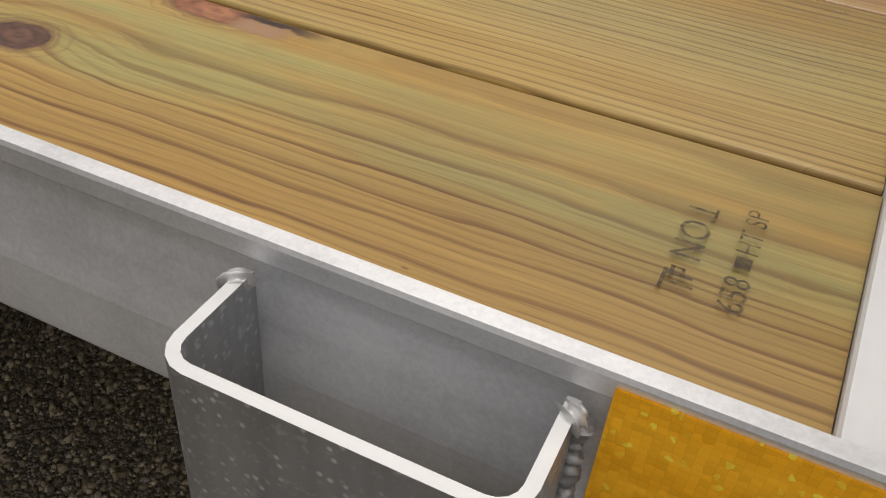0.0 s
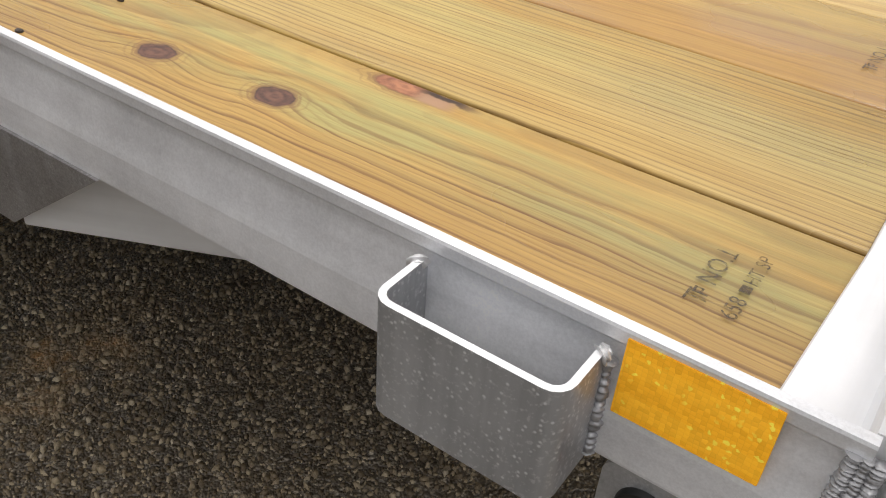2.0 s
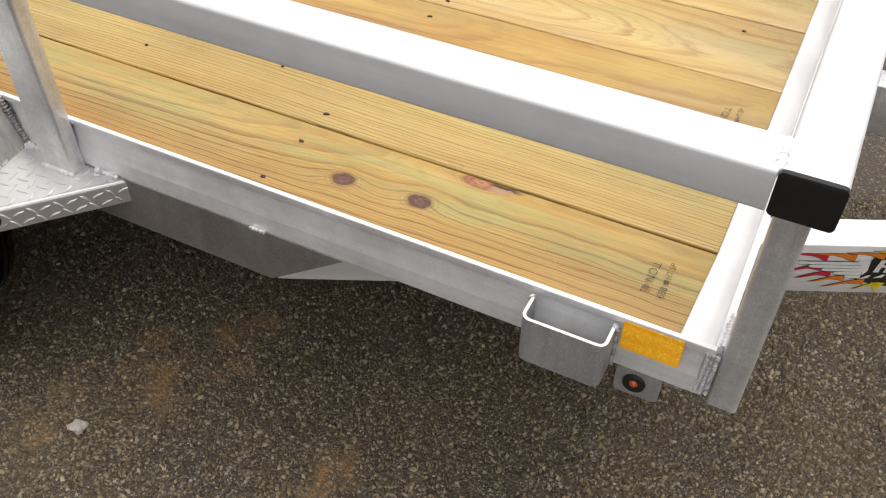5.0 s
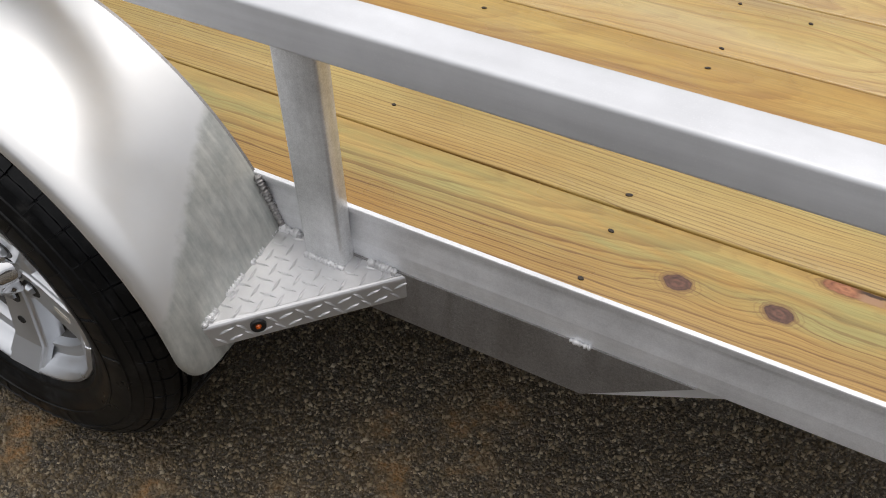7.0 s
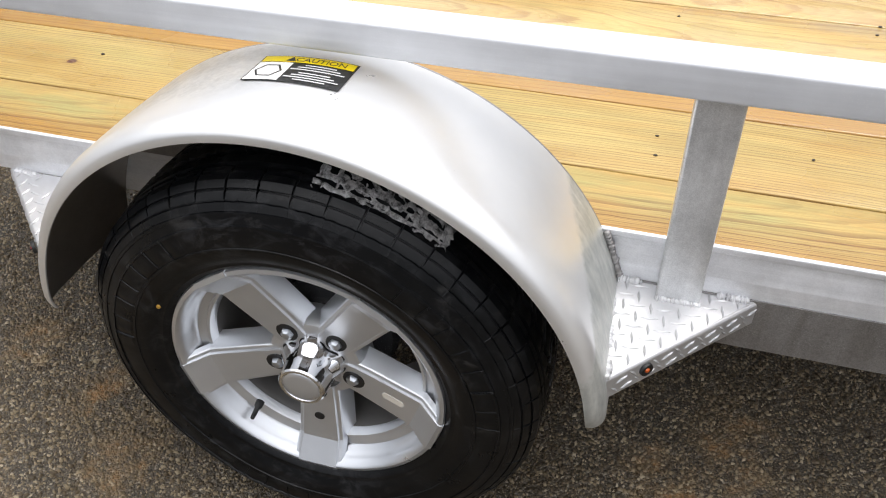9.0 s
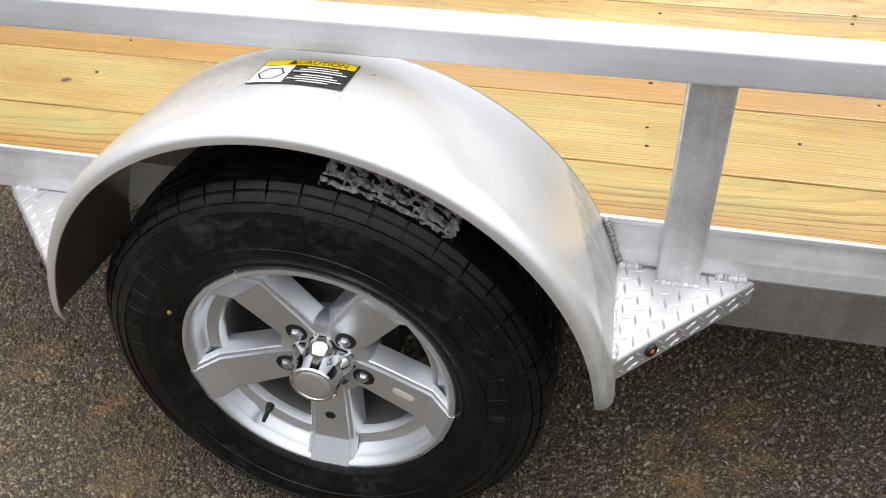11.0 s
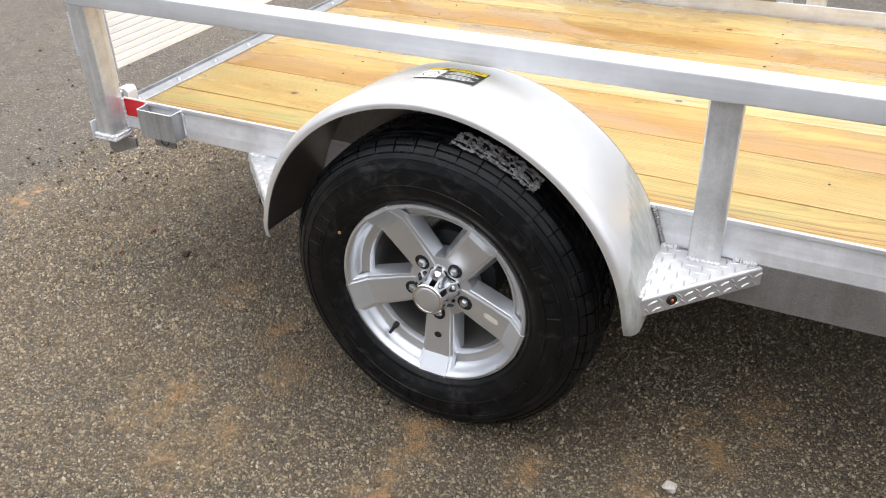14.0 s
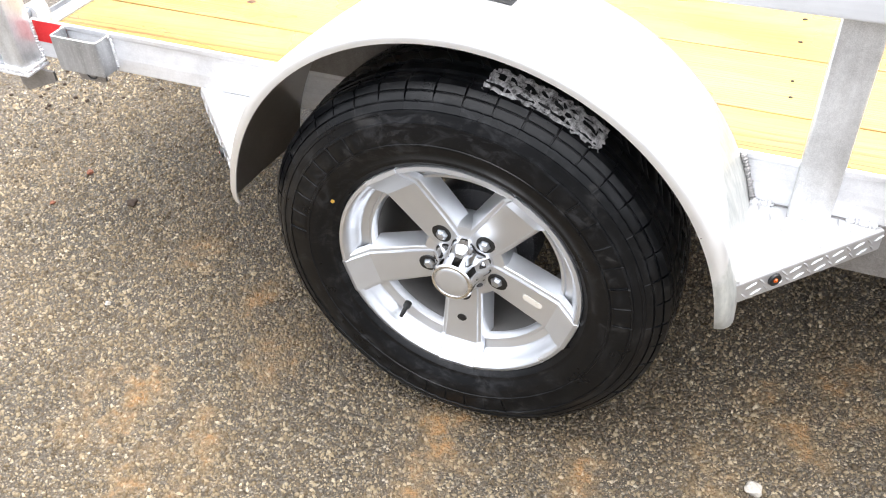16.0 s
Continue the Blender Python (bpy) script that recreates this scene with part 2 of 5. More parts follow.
M_WHITE = plain("white_print", (0.75, 0.75, 0.73), 0.4, 0.04)
M_YELLOW = plain("yellow_print", (0.80, 0.62, 0.0), 0.35, 0.04)
M_DAB = plain("ochre_paint_dab", (0.42, 0.24, 0.04), 0.5, 0.3)
M_BLACKPRINT = plain("black_print", (0.015, 0.015, 0.015), 0.35, 0.05)
M_PALEPRINT = plain("pale_print", (0.62, 0.62, 0.62), 0.4, 0.05)
M_ORANGE = plain("orange_print", (0.75, 0.22, 0.02), 0.35, 0.15)
M_CRIMSON = plain("red_print", (0.55, 0.02, 0.04), 0.35, 0.15)
M_PALE = plain("pale_sticker", (0.72, 0.67, 0.58), 0.5, 0.05)
M_SCREW = plain("dark_screw_hole", (0.03, 0.02, 0.013), 0.6, 0.3)
M_STONE = plain("pale_stone", (0.40, 0.375, 0.33), 0.8, 0.25, 200, 0.5)
M_RUST = plain("reddish_stone", (0.24, 0.09, 0.05), 0.7, 0.3, 200, 0.5)
M_CLOD = plain("mud_clod", (0.065, 0.045, 0.032), 0.9, 0.4, 150, 0.6)


def tape(name, colour, flake):
    """Prismatic sheeting: each honeycomb cell leans its own way, so that some catch the sky."""
    m = Nodes(name)
    co = m.coord(scale=(1, 0.01, 1.1))
    hexes = m.cells(co, 400.0, "DISTANCE_TO_EDGE", "Distance", 0.30)
    cell = m.split(m.cells(co, 400.0, rand=0.30))[0]
    fine = m.split(m.cells(m.coord(scale=(1, 0.01, 1)), 620.0))[1]
    patch_of = m.noise(m.coord(), 45.0, 2)
    # faint level stripes: a reflection put into the colour and the lean
    stripe_glint = m.span(m.math("SINE", m.math("MULTIPLY", m.split(m.coord())[2], 300.0)), -0.1, 0.3, 0.0, 1.0, True)
    lit = m.math("MULTIPLY", m.span(fine, 0.955, 0.965), m.span(patch_of, 0.42, 0.55))
    col = m.mix(m.span(hexes, 0.01, 0.07, 0.40, 0.0), colour, tuple(c * 0.72 for c in colour))
    col = m.mix(1.0, col, m.span(cell, 0.0, 1.0, 0.94, 1.05), "MULTIPLY")
    col = m.mix(m.math("MULTIPLY", stripe_glint, 0.06), col, flake)
    col = m.mix(lit, col, flake)
    m.bump(hexes, 0.10, 0.0005)
    bumped = m.bsdf.inputs["Normal"].links[0].from_socket
    up = m.n.new("ShaderNodeCombineXYZ")
    m.put(up.inputs[2], m.math("ADD", m.span(cell, 0.0, 1.0, 0.66, 0.76), m.math("MULTIPLY", stripe_glint, 0.04)))
    lean = m.n.new("ShaderNodeVectorMath")
    lean.operation = "ADD"
    m.l.new(bumped, lean.inputs[0])
    m.l.new(up.outputs[0], lean.inputs[1])
    unit = m.n.new("ShaderNodeVectorMath")
    unit.operation = "NORMALIZE"
    m.l.new(lean.outputs[0], unit.inputs[0])
    m.l.new(unit.outputs[0], m.bsdf.inputs["Normal"])
    return m.done(Base_Color=col, Roughness=0.38, Metallic=0.45, Coat_Weight=0.2, Coat_Roughness=0.1)


M_TAPE_AMBER = tape("amber_reflective_tape", (1.0, 0.45, 0.001), (1.0, 0.76, 0.06))
M_TAPE_RED = tape("red_reflective_tape", (0.62, 0.012, 0.015), (0.75, 0.06, 0.05))


def wood(name, centre, depth, slope, ring, light, dark, knots=(), green=0.0, wet=0.35, contrast=0.8, sharp=0.58, thin_rings=0.4, heart=0.0, heart_mix=0.8, film=0.0):
    """Sawn pine: growth rings about a slightly leaning pith below the face, bent round the knots. Local x runs along the board."""
    m = Nodes(name)
    co = m.coord()
    x, y, _ = m.split(co)
    wob = m.noise(m.coord(scale=(1.1, 2.0, 1.0), shift=(centre * 9, depth * 31, 0)), 1.6, 2.0, 0.45)
    wob2 = m.noise(m.coord(scale=(7.0, 30.0, 1.0), shift=(depth * 3, 0, 0)), 2.0, 2.0, 0.5)
    across = m.math("ADD", m.math("SUBTRACT", y, centre), m.span(wob, 0.25, 0.75, -0.012, 0.012))
    down = m.math("ADD", m.math("MULTIPLY_ADD", x, slope, depth), m.span(wob, 0.25, 0.75, -0.016, 0.016))
    r = m.math("SQRT", m.math("ADD", m.math("MULTIPLY", across, across), m.math("MULTIPLY", down, down)))
    r = m.math("ADD", r, m.span(wob2, 0.3, 0.7, -0.0009, 0.0009))
    spot = None
    for kx, ky, size, push, red in knots:
        dx, dy = m.math("SUBTRACT", x, kx), m.math("SUBTRACT", y, ky)
        dx = m.math("MULTIPLY", dx, 0.42 if red else 0.74)
        d = m.math("SQRT", m.math("ADD", m.math("MULTIPLY", dx, dx), m.math("MULTIPLY", dy, dy)))
        g = m.math("EXPONENT", m.math("MULTIPLY", m.math("MULTIPLY", d, d), -1.0 / (2.6 * size) ** 2))
        r = m.math("MULTIPLY_ADD", g, push, r)
        e = m.math("ADD", d, m.span(m.noise(co, 90.0, 2), 0.3, 0.7, -0.0012, 0.0012))
        k = m.span(e, size, size * 0.88, 0, 1, True)
        ripple = m.math("MULTIPLY", m.span(m.math("SINE", m.math("MULTIPLY", e, 17.0 / size)), 0.1, 0.9, 0, 1, True), m.span(e, size * 2.0, size * 1.1, 0, 0.55, True))
        rim = m.math("MAXIMUM", ripple, m.math("MULTIPLY", m.span(e, size * 1.22, size * 1.0, 0, 1, True), 0.8))
        eye = m.math("MULTIPLY", m.math("SINE", m.math("MULTIPLY", e, 14.0 / size)), 0.22)
        eye = m.math("ADD", eye, m.span(e, size * 0.35, size, 0.30, 0.85))
        pale, deep = ((0.165, 0.075, 0.048), (0.055, 0.025, 0.017)) if not red else ((0.46, 0.20, 0.10), (0.20, 0.07, 0.035))
        tone = m.mix(m.math("ADD", eye, m.span(m.noise(co, 160.0, 3), 0.35, 0.65, -0.3, 0.3), clamp=True), pale, deep)
        spot = [(k, rim, tone)] + (spot or [])
        if red:
            # bark pocket: a dark split running on from the red knot
            along = m.math("SUBTRACT", x, kx)
            gap = m.math("ABSOLUTE", m.math("ADD", m.math("SUBTRACT", dy, 0.0035), m.span(m.noise(co, 70.0, 3), 0.3, 0.7, -0.002, 0.002)))
            tear = m.math("MULTIPLY", m.span(gap, 0.0042, 0.0016, 0, 1, True), m.math("MULTIPLY", m.span(along, 0.008, 0.022, 0, 1, True), m.span(along, 0.066, 0.036, 0, 1, True)))
            pink = m.math("MULTIPLY", m.span(m.math("ABSOLUTE", m.math("ADD", dy, 0.004)), 0.008, 0.004, 0, 0.8, True), m.math("MULTIPLY", m.span(along, 0.010, 0.022, 0, 1, True), m.span(along, 0.050, 0.034, 0, 1, True)))
            spot = spot + [(pink, pink, m.mix(0.0, (0.42, 0.25, 0.15), (0.42, 0.25, 0.15))), (tear, tear, m.mix(0.0, (0.05, 0.025, 0.015), (0.05, 0.025, 0.015)))]
    jog = m.span(m.noise(m.coord(scale=(3.0, 90.0, 1.0), shift=(0, depth, 0)), 3.0, 3.0, 0.6), 0.3, 0.7, -0.025, 0.025)
    years = m.n.new("ShaderNodeCombineXYZ")
    m.put(years.inputs[0], m.math("DIVIDE", r, ring * 2.3))
    m.put(years.inputs[1], depth * 40)
    uneven = m.span(m.noise(years.outputs[0], 1.0, 2.0, 0.6), 0.3, 0.7, -0.45, 0.45)
    band = m.math("FRACT", m.math("ADD", m.math("ADD", m.math("DIVIDE", r, ring), uneven), jog))
    late = m.math("MULTIPLY", m.span(band, sharp, 0.87, 0, 1, True), m.span(band, 0.90, 0.95, 1, 0, True))
    thin = m.math("FRACT", m.math("DIVIDE", r, ring * 0.31))
    late = m.math("MAXIMUM", late, m.math("MULTIPLY", m.math("MULTIPLY", m.span(thin, 0.5, 0.9, 0, 1, True), m.span(thin, 0.92, 1.0, 1, 0, True)), thin_rings))
    vary = m.noise(m.coord(scale=(1.2, 14.0, 1.0), shift=(0, slope * 40, 0)), 3.0, 3.0, 0.5)
    late = m.math("MULTIPLY", late, m.span(vary, 0.3, 0.7, contrast * 0.6, contrast * 1.1), clamp=True)
    fibre = m.noise(m.coord(scale=(2.2, 170.0, 170.0)), 3.0, 4.0, 0.65)
    warm = m.noise(m.coord(scale=(1.0, 5.0, 1.0), shift=(slope * 70, depth * 9, 0)), 2.5, 3.0, 0.5)
    col = m.mix(m.span(warm, 0.42, 0.68, 0, 0.62), light, tuple(a * b for a, b in zip(light, (0.84, 0.62, 0.34))))
    pale = m.noise(m.coord(scale=(1.0, 7.0, 1.0), shift=(depth * 23, slope * 50, 0)), 3.1, 4.0, 0.55)
    col = m.mix(m.span(pale, 0.50, 0.66, 0, 0.50), col, tuple(a * b for a, b in zip(light, (1.10, 1.14, 1.22))))
    if green:
        gr = m.noise(m.coord(scale=(2.2, 13.0, 1.0), shift=(1.3, 0.4, 0)), 2.6, 4.0, 0.6)
        belt = m.span(m.math("ABSOLUTE", m.math("SUBTRACT", y, 0.115)), 0.02, 0.075, 1, 0, True)
        col = m.mix(m.math("MULTIPLY", m.math("MULTIPLY", m.span(gr, 0.36, 0.62), belt), green), col, (0.36, 0.335, 0.125))
    if heart:
        edge = m.math("ADD", y, m.span(m.noise(m.coord(scale=(1.5, 12.0, 1)), 3.0, 4.0, 0.6), 0.3, 0.7, -0.02, 0.02))
        late = m.math("MULTIPLY", late, m.span(edge, heart * 1.5, heart * 0.6, 0.2, 1.0, True))
        col = m.mix(m.math("MULTIPLY", m.span(edge, heart, heart * 0.55, 0, 1, True), heart_mix), col, (0.385, 0.208, 0.046))
    col = m.mix(late, col, dark)
    hair = m.noise(m.coord(scale=(9.0, 600.0, 600.0), shift=(centre, 0, 0)), 2.0, 3.0, 0.7)
    col = m.mix(1.0, col, m.span(fibre, 0.3, 0.7, 0.80, 1.12), "MULTIPLY")
    col = m.mix(m.span(hair, 0.56, 0.72, 0, 0.55), col, m.mix(1.0, col, (0.55, 0.42, 0.30), "MULTIPLY"))
    for k, rim, tone in spot or ():
        col = m.mix(rim, col, (0.20, 0.10, 0.04))
        col = m.mix(k, col, tone)
    specks = m.span(m.cells(m.coord(scale=(0.35, 1, 1)), 70.0, out="Distance"), 0.02, 0.05, 1, 0)
    specks = m.math("MULTIPLY", specks, m.span(m.noise(co, 13.0, 2), 0.58, 0.66))
    col = m.mix(m.math("MULTIPLY", specks, 0.7), col, (0.10, 0.05, 0.02))
    puddle = m.noise(m.coord("Object", (1.0, 2.2, 1)), 2.8, 3.0, 0.5)
    rough = m.span(puddle, 0.40, 0.58, wet - 0.17, wet + 0.18)
    col = m.mix(m.span(puddle, 0.40, 0.60, 0.35, 0.0), col, m.mix(1.0, col, (0.74, 0.66, 0.58), "MULTIPLY"))
    m.bump(m.math("ADD", m.math("MULTIPLY", late, 0.7), m.math("MULTIPLY", m.math("ADD", fibre, hair), 0.6)), 0.18, 0.0007)
    if film:
        m.done(Coat_Weight=m.span(puddle, 0.44, 0.56, film, 0.0), Coat_Roughness=0.07)
    return m.done(Base_Color=col, Roughness=rough, Specular_IOR_Level=0.5)


def asphalt(loose):
    """Worn wet asphalt: chips of mixed stone in black binder, with tan dirt in patches. loose: the proud chips themselves."""
    m = Nodes("asphalt_chips" if loose else "wet_asphalt")
    co = m.coord("Object")
    amount = 0.75 if loose else 1.0
    wide = m.noise(co, 1.3, 4.0, 0.6)
    mid = m.noise(co, 9.0, 4.0, 0.65)
    c1 = m.cells(co, 150.0)
    d1 = m.cells(co, 150.0, out="Distance")
    c2 = m.cells(m.coord("Object", (1, 1, 1), (3.1, 1.7, 0)), 330.0)
    d2 = m.cells(m.coord("Object", (1, 1, 1), (3.1, 1.7, 0)), 330.0, out="Distance")
    v1, v2 = m.split(c1)[0], m.split(c2)[1]
    chip1 = m.ramp(v1, [(0.0, (0.035, 0.031, 0.024)), (0.45, (0.10, 0.088, 0.069)), (0.75, (0.20, 0.18, 0.145)), (0.93, (0.30, 0.265, 0.205)), (1.0, (0.40, 0.36, 0.29))])
    chip2 = m.ramp(v2, [(0.0, (0.03, 0.026, 0.020)), (0.6, (0.10, 0.088, 0.070)), (0.9, (0.20, 0.175, 0.130)), (1.0, (0.32, 0.285, 0.22))])
    body1 = m.span(d1, 0.34, 0.52, 1, 0)
    body2 = m.span(d2, 0.34, 0.52, 1, 0)
    col = m.mix(body2, (0.02, 0.018, 0.015), chip2)
    pick = m.math("MULTIPLY", body1, m.span(m.split(c1)[2], 0.35, 0.45))
    col = m.mix(pick, col, chip1)
    if loose:
        pick = m.n.new("ShaderNodeNewGeometry").outputs["Random Per Island"]
        col = m.ramp(pick, [(0.0, (0.017, 0.013, 0.008)), (0.30, (0.056, 0.044, 0.027)), (0.58, (0.170, 0.137, 0.086)), (0.86, (0.275, 0.228, 0.150)), (0.97, (0.36, 0.31, 0.215)), (1.0, (0.46, 0.41, 0.31))])
        col = m.mix(1.0, col, m.span(m.noise(co, 500.0, 4.0, 0.7), 0.3, 0.7, 0.75, 1.25), "MULTIPLY")
    col = m.mix(1.0, col, m.span(wide, 0.3, 0.7, 0.85, 1.2), "MULTIPLY")
    x, y, _ = m.split(co)
    spread = None
    for bx, by, br in ((-1.89, -0.38, 0.10), (-1.72, -0.47, 0.11), (-1.68, -0.20, 0.07), (-1.33, -0.25, 0.09), (-1.11, -0.22, 0.06), (-0.90, -0.17, 0.05), (-0.80, -0.03, 0.075), (-0.73, 0.09, 0.085), (-1.33, -0.43, 0.08), (-1.98, -0.01, 0.06), (-0.85, 0.0, 0.06), (-2.9, 0.12, 0.09), (-0.45, -0.06, 0.06), (-0.92, -0.14, 0.05), (-1.80, -0.08, 0.06)):
        dx, dy = m.math("SUBTRACT", x, bx), m.math("MULTIPLY", m.math("SUBTRACT", y, by), 0.7)
        d = m.math("SQRT", m.math("ADD", m.math("MULTIPLY", dx, dx), m.math("MULTIPLY", dy, dy)))
        b = m.span(d, br * 1.6, br * 0.05, 0, 1, True)
        spread = b if spread is None else m.math("MAXIMUM", spread, b)
    speckle = m.noise(co, 42.0, 5.0, 0.7)
    dirt = m.math("MULTIPLY", m.span(m.math("ADD", m.math("MULTIPLY", m.math("MULTIPLY", spread, m.span(m.noise(m.coord("Object", shift=(5, 2, 0)), 16.0, 3.0, 0.6), 0.35, 0.62, 0.15, 1.0)), 0.50), speckle), 0.62, 1.02), 0.68 * amount)
    col = m.mix(dirt, col, m.mix(m.span(dirt, 0.30, 0.62), (0.25, 0.165, 0.080), (0.37, 0.195, 0.068)))
    # colour itself multiplied brighter towards the rear, broken up by noise
    rear_brighten = m.math("MULTIPLY", m.span(m.math("ADD", x, m.span(m.noise(m.coord("Object", shift=(2, 9, 0)), 0.55, 4.0, 0.6), 0.3, 0.7, -1.0, 1.0)), -1.0, -3.6, 0, 1, True), m.span(mid, 0.3, 0.7, 0.45, 1.0))
    col = m.mix(rear_brighten, col, (1.9, 1.85, 1.8), "MULTIPLY")
    fine_silt = m.span(m.noise(m.coord("Object", shift=(1, 7, 0)), 5.0, 5.0, 0.7), 0.35, 0.75, 0.18 if loose else 0.08, 0.50 if loose else 0.28)
    col = m.mix(fine_silt, col, (0.195, 0.134, 0.066))
    h = m.math("ADD", m.math("MULTIPLY", m.math("SUBTRACT", 1.0, d1), 0.8), m.math("MULTIPLY", m.math("SUBTRACT", 1.0, d2), 0.5))
    if loose:
        h = m.noise(co, 420.0, 4.0, 0.7)
    m.bump(h, 0.75, 0.0012 if loose else 0.006)
    return m.done(Base_Color=col, Roughness=m.span(mid, 0.3, 0.7, 0.26 if loose else 0.24, 0.48), Specular_IOR_Level=0.5)


def rubber():
    """Wet black rubber with grey smears of dried dirt that run round the sidewall."""
    m = Nodes("tyre_rubber")
    co = m.coord()
    x, y, z = m.split(co)
    ring = m.math("SQRT", m.math("ADD", m.math("MULTIPLY", x, x), m.math("MULTIPLY", z, z)))
    pack = m.n.new("ShaderNodeCombineXYZ")
    m.put(pack.inputs[0], m.math("MULTIPLY", m.math("ARCTAN2", z, x), 0.14))
    m.put(pack.inputs[1], ring)
    m.put(pack.inputs[2], y)
    a = m.noise(co, 14.0, 4.0, 0.6)
    b = m.noise(co, 120.0, 3.0, 0.6)
    where = m.span(m.noise(m.coord(shift=(2, 1, 5)), 9.0, 3.0, 0.6), 0.42, 0.62)
    smear = m.math("MULTIPLY", m.span(m.noise(pack.outputs[0], 48.0, 5.0, 0.65, 1.2), 0.50, 0.68), where)
    rub = m.math("MULTIPLY", m.span(m.noise(m.coord(shift=(4, 7, 1)), 34.0, 5.0, 0.7, 0.9), 0.55, 0.66), m.span(a, 0.42, 0.60))
    col = m.mix(m.math("MULTIPLY", smear, 0.62), (0.0032, 0.0036, 0.0044), (0.040, 0.041, 0.044))
    col = m.mix(m.math("MULTIPLY", rub, 0.50), col, (0.050, 0.048, 0.046))
    col = m.mix(m.span(a, 0.58, 0.8, 0, 0.10), col, (0.03, 0.026, 0.022))
    m.bump(m.math("ADD", b, m.math("MULTIPLY", smear, 0.5)), 0.25, 0.0006)
    rough = m.math("ADD", m.span(a, 0.3, 0.7, 0.24, 0.42), m.math("MULTIPLY", m.math("MAXIMUM", smear, rub), 0.18))
    return m.done(Base_Color=col, Roughness=rough, Specular_IOR_Level=0.26)


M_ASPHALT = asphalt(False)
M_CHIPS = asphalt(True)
M_RUBBER = rubber()


def torn_paper():
    m = Nodes("torn_paper_label")
    co = m.coord()
    grime = m.span(m.noise(m.coord(scale=(1, 0.6, 1)), 120.0, 6.0, 0.75), 0.36, 0.58)
    col = m.mix(grime, (0.035, 0.03, 0.03), m.mix(m.span(m.noise(co, 140.0, 3), 0.3, 0.7), (0.55, 0.54, 0.54), (0.88, 0.87, 0.87)))
    m.bump(grime, 0.4, 0.001)
    return m.done(Base_Color=col, Roughness=0.6)


M_PAPER = torn_paper()


# ---- mesh helpers ----
def part(name, bm, material, parent=None, label="", smooth=False, angle=40):
    """Links a bmesh as one mesh object under a thing or a part."""
    mesh = bpy.data.meshes.new(name)
    bmesh.ops.recalc_face_normals(bm, faces=bm.faces[:])
    bm.to_mesh(mesh)
    bm.free()
    for mt in material if isinstance(material, (list, tuple)) else (material,):
        mesh.materials.append(mt)
    if smooth:
        for p in mesh.polygons:
            p.use_smooth = True
        mesh.set_sharp_from_angle(angle=radians(angle))
    ob = new(name, mesh)
    ob.parent = parent
    if label:
        ob["label"] = label
    return ob


def loft(bm, rings, closed=True, caps=True):
    """Skins rows of points; closed: each row is a loop."""
    vs = [[bm.verts.new(p) for p in ring] for ring in rings]
    n = len(vs[0])
    for a, b in zip(vs, vs[1:]):
        for i in range(n if closed else n - 1):
            j = (i + 1) % n
            bm.faces.new((a[i], a[j], b[j], b[i]))
    if caps and closed:
        bm.faces.new(vs[0][::-1])
        bm.faces.new(vs[-1])
    return vs


def rounded(w0, w1, h0, h1, r, steps=3):
    """A rectangle's outline with rounded corners."""
    pts = []
    for cx, cy, a0 in ((w1 - r, h1 - r, 0), (w0 + r, h1 - r, 90), (w0 + r, h0 + r, 180), (w1 - r, h0 + r, 270)):
        for k in range(steps + 1):
            a = radians(a0 + 90 * k / steps)
            pts.append((cx + r * math.cos(a), cy + r * math.sin(a)))
    return pts


def bar(bm, axis, lo, hi, a0, a1, b0, b1, r=0.003, steps=3):
    """A bar along x, y or z with rounded long edges; a and b are the other two axes in order."""
    out = rounded(a0, a1, b0, b1, r, steps)
    put = {"x": lambda t, a, b: (t, a, b), "y": lambda t, a, b: (a, t, b), "z": lambda t, a, b: (a, b, t)}[axis]
    loft(bm, [[put(t, a, b) for a, b in out] for t in (lo, hi)])
    return bm


def slab(bm, outline, z0, z1, put=lambda a, b, c: (a, b, c)):
    """A flat outline given thickness."""
    loft(bm, [[put(a, b, z) for a, b in outline] for z in (z0, z1)])
    return bm


def box(bm, x0, x1, y0, y1, z0, z1, bevel=0.0):
    r = bmesh.ops.create_cube(bm, size=1.0, matrix=Matrix.Translation(((x0 + x1) / 2, (y0 + y1) / 2, (z0 + z1) / 2)) @ Matrix.Diagonal((x1 - x0, y1 - y0, z1 - z0, 1)))
    if bevel:
        edges = {e for v in r["verts"] for e in v.link_edges}
        bmesh.ops.bevel(bm, geom=list(edges), offset=bevel, segments=2, affect="EDGES")
    return bm


def spin(bm, profile, n, close=False, flat=None, start=0.0, sweep=360.0):
    """Turns a profile of (radius, depth) about the y axis, facing -y."""
    rings = []
    full = abs(sweep - 360) < 1e-6
    for k in range(n if full else n + 1):
        a = radians(start + sweep * k / n)
        rings.append([(r * math.cos(a), d, r * math.sin(a)) for r, d in profile])
    vs = [[bm.verts.new(p) for p in ring] for ring in rings]
    m = len(profile)
    for k in range(n):
        a, b = vs[k], vs[(k + 1) % len(vs)]
        for i in range(m if close else m - 1):
            j = (i + 1) % m
            bm.faces.new((a[i], a[j], b[j], b[i]))
    return vs


